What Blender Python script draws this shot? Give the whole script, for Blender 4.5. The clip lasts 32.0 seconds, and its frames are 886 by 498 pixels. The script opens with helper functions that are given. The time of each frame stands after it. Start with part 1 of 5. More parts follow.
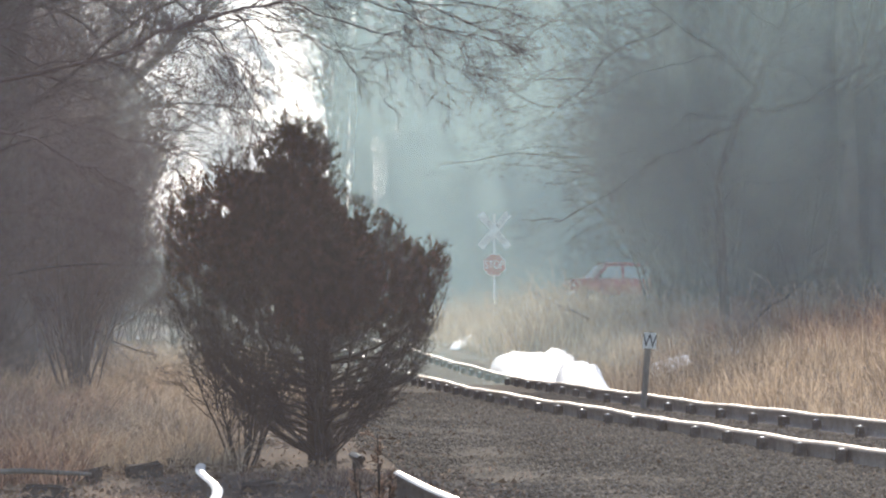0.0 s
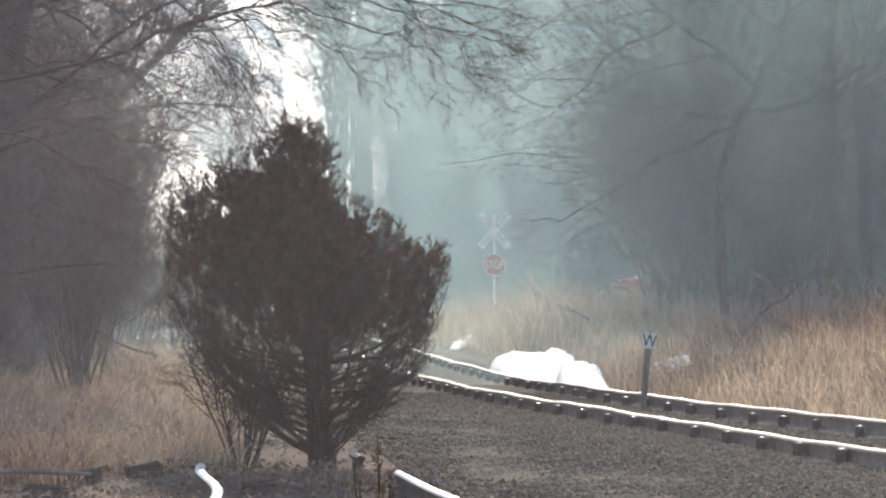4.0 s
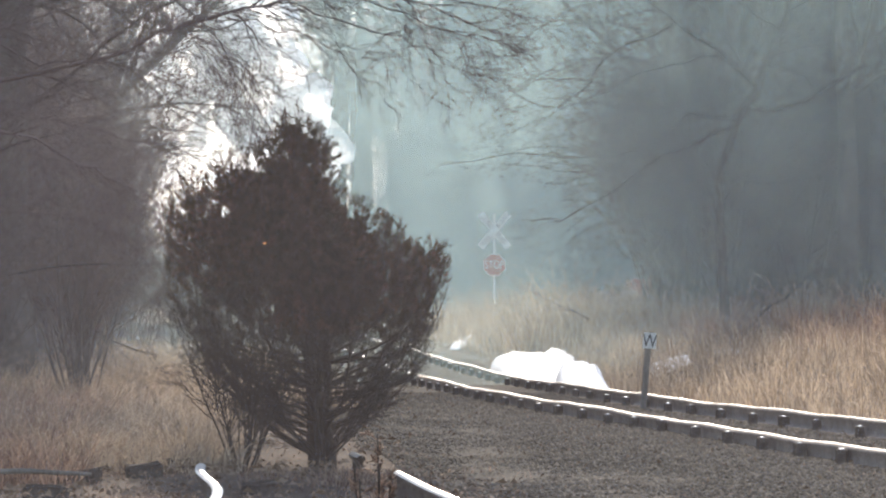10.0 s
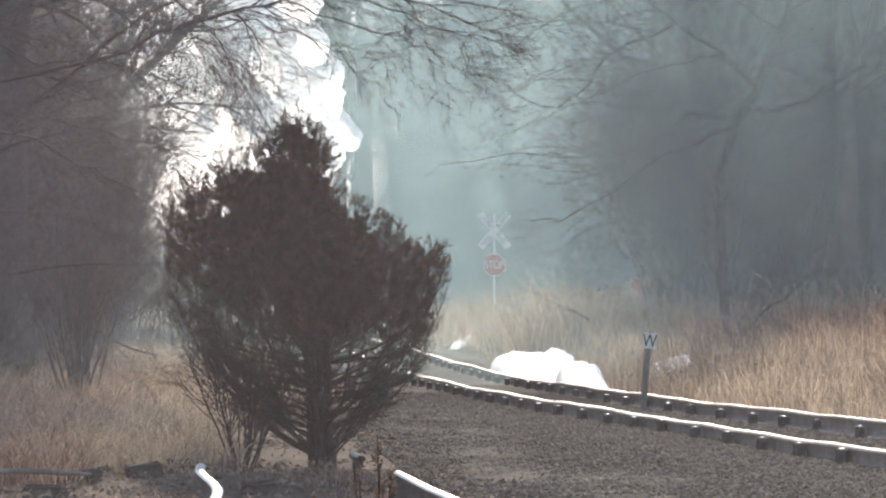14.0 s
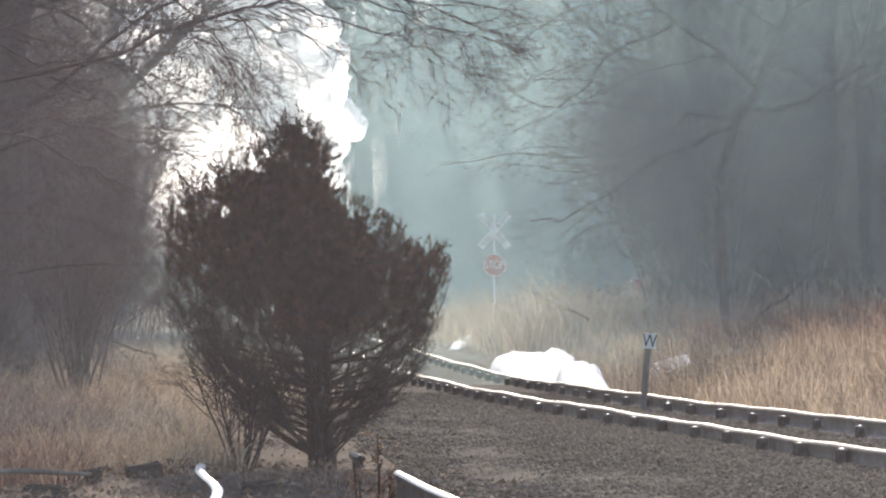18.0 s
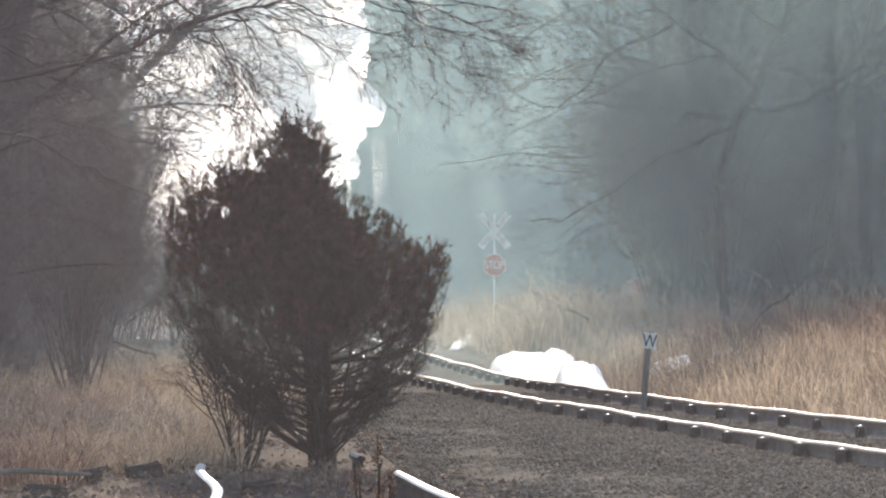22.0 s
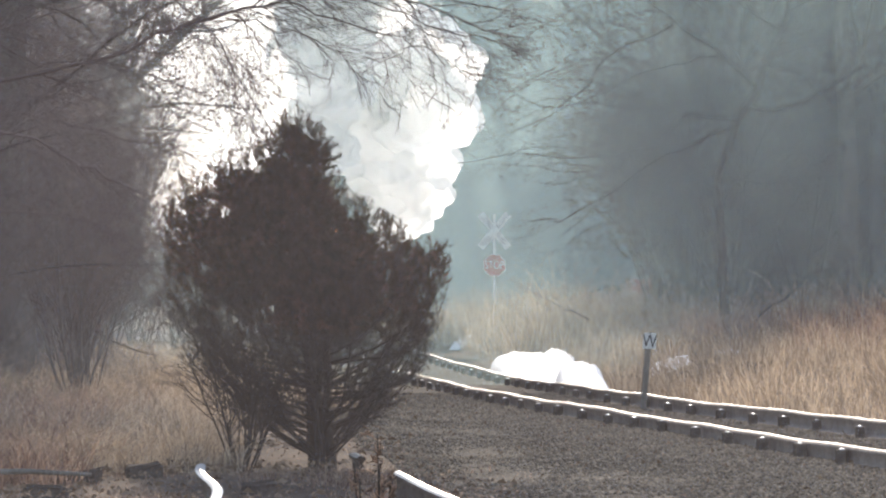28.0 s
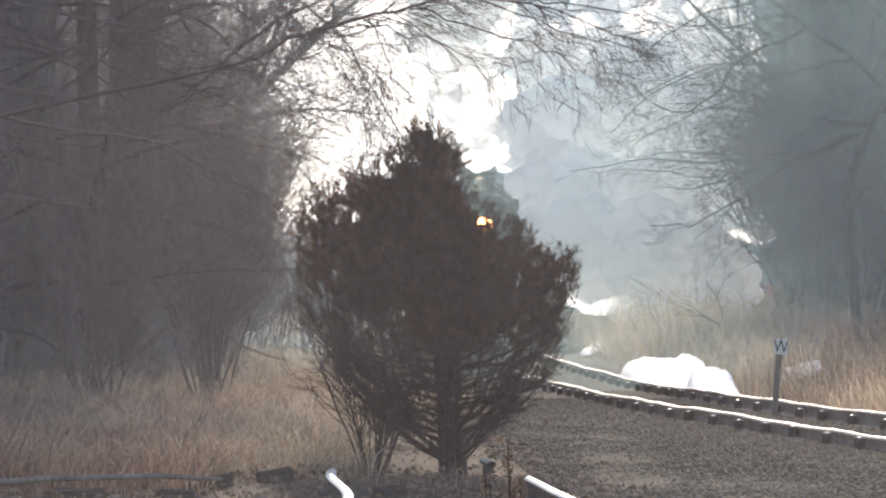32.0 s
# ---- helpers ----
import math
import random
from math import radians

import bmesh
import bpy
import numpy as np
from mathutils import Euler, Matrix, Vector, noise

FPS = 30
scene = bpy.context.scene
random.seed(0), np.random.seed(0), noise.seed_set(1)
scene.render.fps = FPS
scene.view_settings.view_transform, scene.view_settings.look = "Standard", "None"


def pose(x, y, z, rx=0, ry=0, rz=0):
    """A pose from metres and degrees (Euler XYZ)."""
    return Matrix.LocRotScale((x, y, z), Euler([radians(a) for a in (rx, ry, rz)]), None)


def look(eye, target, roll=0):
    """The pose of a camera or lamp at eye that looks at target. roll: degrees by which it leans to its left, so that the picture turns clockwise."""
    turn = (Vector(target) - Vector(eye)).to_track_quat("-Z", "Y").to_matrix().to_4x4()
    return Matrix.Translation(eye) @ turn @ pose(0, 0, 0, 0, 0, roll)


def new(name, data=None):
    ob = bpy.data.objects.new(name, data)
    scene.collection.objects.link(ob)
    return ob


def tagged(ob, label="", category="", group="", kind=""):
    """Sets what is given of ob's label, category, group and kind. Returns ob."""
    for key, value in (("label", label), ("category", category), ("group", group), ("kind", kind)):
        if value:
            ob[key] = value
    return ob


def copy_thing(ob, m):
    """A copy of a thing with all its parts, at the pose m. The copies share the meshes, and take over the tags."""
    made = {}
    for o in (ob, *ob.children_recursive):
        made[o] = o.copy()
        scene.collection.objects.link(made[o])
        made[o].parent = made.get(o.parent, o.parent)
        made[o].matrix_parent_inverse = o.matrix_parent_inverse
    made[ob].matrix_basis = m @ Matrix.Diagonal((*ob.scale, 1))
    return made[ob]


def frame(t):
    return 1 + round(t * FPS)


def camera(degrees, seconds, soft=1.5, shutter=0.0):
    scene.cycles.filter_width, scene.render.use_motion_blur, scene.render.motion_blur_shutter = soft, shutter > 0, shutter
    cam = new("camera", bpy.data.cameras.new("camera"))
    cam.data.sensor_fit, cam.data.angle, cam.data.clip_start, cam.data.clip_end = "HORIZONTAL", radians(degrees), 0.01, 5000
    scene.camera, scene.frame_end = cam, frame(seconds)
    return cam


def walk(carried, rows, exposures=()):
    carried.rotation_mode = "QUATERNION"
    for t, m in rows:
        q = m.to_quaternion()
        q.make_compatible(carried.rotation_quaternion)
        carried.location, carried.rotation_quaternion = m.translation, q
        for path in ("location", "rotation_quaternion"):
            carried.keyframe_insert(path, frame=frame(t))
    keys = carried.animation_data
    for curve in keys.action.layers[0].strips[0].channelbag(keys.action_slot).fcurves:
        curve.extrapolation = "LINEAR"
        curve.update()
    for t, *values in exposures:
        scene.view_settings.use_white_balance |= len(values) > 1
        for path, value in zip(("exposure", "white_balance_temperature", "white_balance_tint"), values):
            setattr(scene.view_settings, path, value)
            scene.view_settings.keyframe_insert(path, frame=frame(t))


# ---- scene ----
EXPOSURE = 1.3
TRACK_Y = [0, 15, 28, 35, 45, 60, 94, 108, 180, 420]
TRACK_X = [6.60, 5.24, 3.82, 3.06, 1.84, 0.48, -2.24, -3.40, -9.4, -29.4]
GRADE, SAG = -0.0116, 0.00003
# The camera stands on a tripod beside an overgrown siding and turns once to its left.
EYE = (0.0, 0.0, 1.39)
cam = camera(13.35, 32.0, soft=2.2)
# seconds, degrees turned to the left, degrees tilted up
TURNS = [(0, 0, 0.393), (28.2, 0, 0.398), (28.5, -0.045, 0.405), (28.7, -0.03, 0.41), (28.8, 0.01, 0.41),
         (28.9, 1.12, 0.42), (29.0, 1.645, 0.445), (29.1, 1.79, 0.50), (29.2, 1.80, 0.52), (29.3, 1.87, 0.53),
         (29.4, 2.05, 0.565), (29.5, 2.035, 0.555), (29.7, 1.99, 0.50), (30.0, 1.96, 0.462), (30.5, 1.96, 0.466),
         (31.0, 1.95, 0.475), (31.5, 1.975, 0.487), (32.0, 1.975, 0.478)]
walk(cam, [(t, pose(*EYE, 90 + tilt, 0, turn)) for t, turn, tilt in TURNS],
     exposures=[(0, EXPOSURE, 7150, 13), (32, EXPOSURE, 7250, 14)])

# ---------------------------------------------------------------- light
world = bpy.data.worlds.new("sky")
scene.world = world
world.use_nodes = True
wn = world.node_tree.nodes
sky = wn.new("ShaderNodeTexSky")
sky.sky_type = "NISHITA"
sky.sun_disc = False
SUN_UP, SUN_LEFT = radians(30), radians(0)
sky.sun_elevation = SUN_UP
sky.sun_rotation = -SUN_LEFT
sky.air_density, sky.dust_density, sky.ozone_density = 1.0, 0.35, 2.0
world.node_tree.links.new(sky.outputs[0], wn["Background"].inputs[0])
wn["Background"].inputs[1].default_value = 0.15
sun = new("sun", bpy.data.lights.new("sun", "SUN"))
sun.data.energy, sun.data.angle, sun.data.color = 4.4, radians(2.5), (1.0, 0.96, 0.90)
sun.matrix_world = look((-40 * math.sin(SUN_LEFT), 40, 40 * math.tan(SUN_UP)), (0, 0, 0))


# ---------------------------------------------------------------- materials
def material(name, colors, scale=4.0, rough=0.85, metal=0.0, bump=0.3, fine=40.0, through_light=0.0, spread=0.0, stretch=(1, 1, 1)):
    """A surface of mottled colours: a broad and a fine noise, with relief; through_light lets light shine through thin leaves."""
    m = bpy.data.materials.new(name)
    m.use_nodes = True
    nt = m.node_tree
    nodes, link = nt.nodes, nt.links.new
    p = nodes["Principled BSDF"]
    co = nodes.new("ShaderNodeTexCoord")
    mp = nodes.new("ShaderNodeMapping")
    mp.inputs["Scale"].default_value = stretch
    link(co.outputs["Object"], mp.inputs[0])
    broad = nodes.new("ShaderNodeTexNoise")
    broad.inputs["Scale"].default_value, broad.inputs["Detail"].default_value = scale, 6
    grain = nodes.new("ShaderNodeTexNoise")
    grain.inputs["Scale"].default_value, grain.inputs["Detail"].default_value = fine, 4
    link(mp.outputs[0], broad.inputs[0])
    link(mp.outputs[0], grain.inputs[0])
    mixv = nodes.new("ShaderNodeMath")
    mixv.operation = "MULTIPLY_ADD"
    link(grain.outputs[0], mixv.inputs[0])
    mixv.inputs[1].default_value = 0.5
    half = nodes.new("ShaderNodeMath")
    half.operation = "MULTIPLY"
    half.inputs[1].default_value = 0.55
    link(broad.outputs[0], half.inputs[0])
    link(half.outputs[0], mixv.inputs[2])
    value = mixv.outputs[0]
    if spread:
        isl = nodes.new("ShaderNodeNewGeometry")
        add = nodes.new("ShaderNodeMath")
        add.operation = "MULTIPLY_ADD"
        link(isl.outputs["Random Per Island"], add.inputs[0])
        add.inputs[1].default_value = spread
        link(value, add.inputs[2])
        sub = nodes.new("ShaderNodeMath")
        sub.operation = "SUBTRACT"
        link(add.outputs[0], sub.inputs[0])
        sub.inputs[1].default_value = spread / 2
        value = sub.outputs[0]
    ramp = nodes.new("ShaderNodeValToRGB")
    el = ramp.color_ramp.elements
    el[0].position, el[-1].position = 0.36, 0.70
    el[0].color, el[-1].color = (*colors[0], 1), (*colors[-1], 1)
    for i, c in enumerate(colors[1:-1], 1):
        el.new(0.36 + 0.34 * i / (len(colors) - 1)).color = (*c, 1)
    link(value, ramp.inputs[0])
    link(ramp.outputs[0], p.inputs["Base Color"])
    p.inputs["Roughness"].default_value, p.inputs["Metallic"].default_value = rough, metal
    p.inputs["Specular IOR Level"].default_value = 0.02 if rough > 0.84 else 0.3
    if bump:
        b = nodes.new("ShaderNodeBump")
        b.inputs["Strength"].default_value = bump
        b.inputs["Distance"].default_value = 0.02
        link(mixv.outputs[0], b.inputs["Height"])
        link(b.outputs[0], p.inputs["Normal"])
    if through_light:
        tr = nodes.new("ShaderNodeBsdfTranslucent")
        link(ramp.outputs[0], tr.inputs[0])
        mx = nodes.new("ShaderNodeMixShader")
        mx.inputs[0].default_value = through_light
        link(p.outputs[0], mx.inputs[1])
        link(tr.outputs[0], mx.inputs[2])
        link(mx.outputs[0], nodes["Material Output"].inputs[0])
    return m


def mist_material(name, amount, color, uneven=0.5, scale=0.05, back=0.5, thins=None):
    """A see-through sheet standing in for thin mist: mostly clear, the rest scatters light both ways. thins: the x
    between which it thins out to nothing.
    """
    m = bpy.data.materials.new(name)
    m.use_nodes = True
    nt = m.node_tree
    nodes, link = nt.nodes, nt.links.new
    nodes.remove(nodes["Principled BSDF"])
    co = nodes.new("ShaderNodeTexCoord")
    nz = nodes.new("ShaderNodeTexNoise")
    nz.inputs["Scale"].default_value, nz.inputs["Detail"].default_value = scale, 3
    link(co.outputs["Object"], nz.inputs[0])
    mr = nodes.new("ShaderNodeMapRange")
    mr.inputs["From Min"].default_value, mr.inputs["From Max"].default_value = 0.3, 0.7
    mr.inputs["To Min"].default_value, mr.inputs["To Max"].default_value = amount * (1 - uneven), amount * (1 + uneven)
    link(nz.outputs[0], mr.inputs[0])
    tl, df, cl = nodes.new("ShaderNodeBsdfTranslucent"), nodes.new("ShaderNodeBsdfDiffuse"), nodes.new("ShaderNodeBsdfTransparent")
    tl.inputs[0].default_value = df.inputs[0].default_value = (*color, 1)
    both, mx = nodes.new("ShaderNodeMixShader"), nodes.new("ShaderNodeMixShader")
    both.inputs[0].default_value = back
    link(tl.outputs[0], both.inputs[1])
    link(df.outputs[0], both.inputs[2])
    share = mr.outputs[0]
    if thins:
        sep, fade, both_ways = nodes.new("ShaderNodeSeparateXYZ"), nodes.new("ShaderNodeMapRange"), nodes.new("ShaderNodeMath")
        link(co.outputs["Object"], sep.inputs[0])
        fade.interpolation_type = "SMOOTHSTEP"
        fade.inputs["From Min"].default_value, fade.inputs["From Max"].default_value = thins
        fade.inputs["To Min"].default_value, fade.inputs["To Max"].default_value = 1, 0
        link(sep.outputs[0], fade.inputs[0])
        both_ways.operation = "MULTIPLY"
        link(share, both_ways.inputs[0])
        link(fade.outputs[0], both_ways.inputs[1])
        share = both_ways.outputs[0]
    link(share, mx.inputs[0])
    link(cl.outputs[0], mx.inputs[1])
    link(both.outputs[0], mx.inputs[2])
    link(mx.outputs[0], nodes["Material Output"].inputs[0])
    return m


BARK = material("bark", [(0.05, 0.045, 0.04), (0.10, 0.09, 0.08), (0.15, 0.135, 0.12)], 3, 0.95, bump=0.6, fine=30, stretch=(1, 1, 0.3))
TWIG = material("twig", [(0.06, 0.045, 0.04), (0.11, 0.085, 0.075), (0.16, 0.125, 0.11)], 2, 0.9, bump=0, spread=0.2)
TWIG_RED = material("reddish_twig", [(0.05, 0.034, 0.032), (0.085, 0.058, 0.055)], 2, 0.8, bump=0, spread=0.2)
CEDAR = material("cedar_foliage", [(0.021, 0.020, 0.014), (0.033, 0.029, 0.020), (0.050, 0.036, 0.025), (0.125, 0.060, 0.040)], 1.6, 0.9, bump=0, fine=9, through_light=0.3, spread=0.25)
GRASS = material("dry_grass", [(0.16, 0.12, 0.085), (0.27, 0.205, 0.145), (0.38, 0.295, 0.21), (0.50, 0.40, 0.295)], 0.5, 0.8, bump=0, fine=5, through_light=0.45, spread=0.45)
REED = material("russet_grass", [(0.10, 0.06, 0.045), (0.23, 0.14, 0.10), (0.38, 0.255, 0.18)], 0.5, 0.8, bump=0, fine=5, through_light=0.35, spread=0.55)
EARTH = material("litter_ground", [(0.035, 0.028, 0.022), (0.065, 0.050, 0.038), (0.105, 0.080, 0.060), (0.16, 0.122, 0.09)], 0.7, 0.95, bump=0.8, fine=14)
GRAVEL = material("gravel", [(0.034, 0.029, 0.023), (0.048, 0.042, 0.034), (0.066, 0.058, 0.047), (0.09, 0.08, 0.066)], 1.2, 0.95, bump=0.8, fine=28)
STONE = material("stone", [(0.054, 0.046, 0.036), (0.084, 0.072, 0.056), (0.155, 0.133, 0.103)], 3, 0.95, bump=0.3, fine=60, spread=0.5)
LEAF = material("fallen_leaf", [(0.11, 0.075, 0.05), (0.18, 0.125, 0.085), (0.25, 0.18, 0.125)], 3, 0.85, bump=0.2, spread=0.4)
TIE = material("weathered_tie", [(0.03, 0.026, 0.022), (0.065, 0.055, 0.048), (0.12, 0.10, 0.085)], 2, 0.95, bump=0.8, fine=25, stretch=(1, 0.2, 1))
RUST = material("rusty_steel", [(0.12, 0.098, 0.083), (0.19, 0.158, 0.135), (0.27, 0.23, 0.20)], 5, 0.75, metal=0.2, bump=0.3)
SHINE = material("polished_railhead", [(0.20, 0.19, 0.18), (0.42, 0.40, 0.38), (0.62, 0.60, 0.58)], 1.1, 0.27, metal=1.0, bump=0.05, fine=9)
# Brighter copy of the railhead metal, with the siding's sun glint in its colour.
GLINT = material("glint_toned_railhead", [(0.62, 0.60, 0.57), (0.80, 0.78, 0.75)], 3, 0.40, metal=1.0, bump=0.05)
SNOW = material("snow", [(0.80, 0.82, 0.84), (0.86, 0.87, 0.88), (0.90, 0.90, 0.90)], 2, 0.7, bump=0.5, fine=12)
ASPHALT = material("asphalt", [(0.035, 0.036, 0.037), (0.055, 0.056, 0.057), (0.08, 0.08, 0.08)], 2, 0.9, bump=0.5, fine=50)
WHITE = material("white_sign_paint", [(0.80, 0.80, 0.79), (0.88, 0.88, 0.87)], 6, 0.5, bump=0.1)
PLATE = material("weathered_plate", [(0.36, 0.38, 0.37), (0.50, 0.52, 0.51)], 9, 0.7, bump=0.1)
RED = material("red_sign_paint", [(0.42, 0.025, 0.03), (0.55, 0.04, 0.045)], 6, 0.5, bump=0.1)
BLACK = material("black_paint", [(0.012, 0.012, 0.013), (0.03, 0.03, 0.032)], 6, 0.5, bump=0.1)
ZINC = material("galvanised_steel", [(0.45, 0.46, 0.47), (0.60, 0.61, 0.62)], 8, 0.45, metal=0.7, bump=0.1)
POSTWOOD = material("weathered_post", [(0.07, 0.065, 0.058), (0.14, 0.13, 0.115), (0.21, 0.195, 0.175)], 3, 0.95, bump=0.7, fine=30, stretch=(1, 1, 0.2))
ENGINE = material("engine_black", [(0.010, 0.011, 0.012), (0.022, 0.023, 0.025), (0.045, 0.045, 0.046)], 2.5, 0.45, metal=0.3, bump=0.1)
STEEL = material("bare_steel", [(0.35, 0.34, 0.33), (0.52, 0.51, 0.50)], 6, 0.35, metal=0.9, bump=0.1)
BRASS = material("brass", [(0.60, 0.48, 0.26), (0.76, 0.64, 0.40)], 6, 0.3, metal=0.9, bump=0.05)
TRUCKRED = material("red_car_paint", [(0.26, 0.035, 0.04), (0.34, 0.055, 0.06)], 1, 0.22, metal=0.35, bump=0.02)
CHROME = material("chrome", [(0.72, 0.72, 0.72), (0.82, 0.82, 0.82)], 5, 0.15, metal=1.0, bump=0)
RUBBER = material("rubber", [(0.015, 0.015, 0.015), (0.03, 0.03, 0.03)], 6, 0.9)
SMOKE = mist_material("smoke", 1.0, (0.98, 0.98, 0.98), 0.0, 1.2, 0.22)
CEDAR_WOOD = material("cedar_bark", [(0.022, 0.019, 0.016), (0.042, 0.035, 0.030), (0.065, 0.054, 0.047)], 3, 0.95, bump=0.4, fine=30)
DARKBARK = material("dark_bark", [(0.03, 0.027, 0.025), (0.055, 0.05, 0.046), (0.085, 0.078, 0.072)], 3, 0.95, bump=0.5, fine=30, stretch=(1, 1, 0.3))
DARKTWIG = material("far_twig", [(0.05, 0.045, 0.042), (0.09, 0.082, 0.078)], 1, 0.95, bump=0, spread=0.2)

GLASS = bpy.data.materials.new("window_glass")
GLASS.use_nodes = True
_g = GLASS.node_tree.nodes["Principled BSDF"]
_g.inputs["Base Color"].default_value = (0.75, 0.82, 0.80, 1)
_g.inputs["Roughness"].default_value = 0.03
_g.inputs["Transmission Weight"].default_value = 0.7

LAMP = bpy.data.materials.new("lit_headlight")
LAMP.use_nodes = True
_g = LAMP.node_tree.nodes["Principled BSDF"]
_g.inputs["Emission Color"].default_value = (1.0, 0.33, 0.09, 1)
_g.inputs["Emission Strength"].default_value = 14.0


# ---------------------------------------------------------------- mesh helpers
def put(ob, mat):
    ob.data.materials.append(mat)
    return ob


def tri_mesh(name, verts, tris, smooth=False):
    """A mesh from numpy arrays of corners and triangles."""
    me = bpy.data.meshes.new(name)
    verts, tris = np.asarray(verts, dtype=np.float32), np.asarray(tris, dtype=np.int32)
    me.vertices.add(len(verts))
    me.vertices.foreach_set("co", verts.ravel())
    me.loops.add(tris.size)
    me.loops.foreach_set("vertex_index", tris.ravel())
    me.polygons.add(len(tris))
    me.polygons.foreach_set("loop_start", np.arange(0, tris.size, 3, dtype=np.int32))
    me.polygons.foreach_set("loop_total", np.full(len(tris), 3, dtype=np.int32))
    me.update(calc_edges=True)
    if smooth:
        me.polygons.foreach_set("use_smooth", np.ones(len(tris), dtype=bool))
    return me


def child(name, me, mat, parent, label=""):
    ob = put(new(name, me), mat) if not me.materials else new(name, me)
    ob.parent = parent
    if label:
        ob["label"] = label
    return ob


def part(name, bm, mat, parent, label="", smooth=False):
    """Links a bmesh as one mesh object under a thing or a part."""
    me = bpy.data.meshes.new(name)
    bm.normal_update()
    bm.to_mesh(me)
    bm.free()
    if smooth:
        me.polygons.foreach_set("use_smooth", np.ones(len(me.polygons), dtype=bool))
    return child(name, me, mat, parent, label)


def box(size, at=(0, 0, 0), bevel=0.0, bm=None, turn=None):
    own = bm or bmesh.new()
    made = bmesh.ops.create_cube(own, size=1.0)["verts"]
    m = Matrix.Translation(at) @ (turn or Matrix()) @ Matrix.Diagonal((*size, 1))
    bmesh.ops.transform(own, matrix=m, verts=made)
    if bevel:
        edges = list({e for v in made for e in v.link_edges})
        bmesh.ops.bevel(own, geom=edges, offset=bevel, segments=2, affect="EDGES", profile=0.5)
    return own


def rod(a, b, r0, r1=None, sides=12, bm=None, caps=True):
    own = bm or bmesh.new()
    a, b = Vector(a), Vector(b)
    made = bmesh.ops.create_cone(own, cap_ends=caps, segments=sides, radius1=r0, radius2=r0 if r1 is None else r1, depth=(b - a).length)["verts"]
    m = Matrix.Translation((a + b) / 2) @ (b - a).to_track_quat("Z", "Y").to_matrix().to_4x4()
    bmesh.ops.transform(own, matrix=m, verts=made)
    return own


def lathe(profile, sides=24, bm=None, m=None):
    """A solid of turning about z from (radius, height) pairs."""
    own = bm or bmesh.new()
    rings = []
    for r, z in profile:
        rings.append([own.verts.new((r * math.cos(2 * math.pi * i / sides), r * math.sin(2 * math.pi * i / sides), z)) for i in range(sides)])
    for lo, hi in zip(rings, rings[1:]):
        for i in range(sides):
            own.faces.new((lo[i], lo[(i + 1) % sides], hi[(i + 1) % sides], hi[i]))
    own.faces.new(rings[0][::-1])
    own.faces.new(rings[-1])
    if m is not None:
        bmesh.ops.transform(own, matrix=m, verts=[v for ring in rings for v in ring])
    return own


class Tubes:
    """Collects many tapered tubes into one triangle mesh."""

    def __init__(self):
        self.v, self.t, self.n = [], [], 0

    def add(self, pts, radii, sides=3):
        pts = np.asarray(pts, dtype=float)
        k = len(pts)
        d = np.gradient(pts, axis=0)
        d /= np.linalg.norm(d, axis=1)[:, None] + 1e-9
        ref = np.array((0.31, 0.87, 0.38))
        a = np.cross(d, ref)
        a /= np.linalg.norm(a, axis=1)[:, None] + 1e-9
        b = np.cross(d, a)
        ang = np.arange(sides) * 2 * math.pi / sides
        ring = a[:, None] * np.cos(ang)[None, :, None] + b[:, None] * np.sin(ang)[None, :, None]
        self.v.append((pts[:, None] + ring * np.asarray(radii)[:, None, None]).reshape(-1, 3))
        i = np.arange(k - 1)[:, None] * sides + np.arange(sides)[None]
        j = np.arange(k - 1)[:, None] * sides + (np.arange(sides)[None] + 1) % sides
        q = np.stack([np.stack([i, j, j + sides], -1), np.stack([i, j + sides, i + sides], -1)], 2).reshape(-1, 3)
        self.t.append(q + self.n)
        self.n += k * sides

    def mesh(self, name, smooth=True):
        return tri_mesh(name, np.concatenate(self.v), np.concatenate(self.t), smooth)


def wander(rng, start, way, length, steps, bend, lift):
    """A branch's line: from start along way, wandering by bend and drawn upwards by lift."""
    pts, p, d = [np.array(start, float)], np.array(start, float), np.array(way, float)
    d /= np.linalg.norm(d)
    for _ in range(steps):
        d = d + rng.normal(0, bend, 3) + np.array((0, 0, lift))
        d /= np.linalg.norm(d)
        p = p + d * length / steps
        pts.append(p)
    return np.array(pts)


def sprout(rng, tubes, line, r0, level, spec):
    """Side branches along a line, and theirs in turn. spec[level]: count, length, radius ratio, bend, lift, spread."""
    if level >= len(spec):
        return
    count, length, ratio, bend, lift, spread = spec[level]
    n = len(line) - 1
    for k in range(max(1, int(rng.normal(count, count * 0.2)))):
        u = 0.18 + 0.82 * rng.random()
        i = min(int(u * n), n - 1)
        f = u * n - i
        p = line[i] * (1 - f) + line[i + 1] * f
        d = line[i + 1] - line[i]
        d /= np.linalg.norm(d)
        side = rng.normal(0, 1, 3)
        side -= d * side.dot(d)
        side /= np.linalg.norm(side) + 1e-9
        w = d + side * spread * (0.6 + 0.8 * rng.random())
        ln = length * (0.55 + 0.8 * rng.random()) * (1.15 - 0.5 * u)
        steps = 6 if level == 0 else (4 if level == 1 else 3)
        sub = wander(rng, p, w, ln, steps, bend, lift)
        r = max(r0 * ratio * (1.1 - 0.6 * u), 0.0022)
        tubes[min(level, len(tubes) - 1)].add(sub, np.linspace(r, max(r * 0.3, 0.0016), len(sub)), 5 if level == 0 else 3)
        sprout(rng, tubes, sub, r, level + 1, spec)


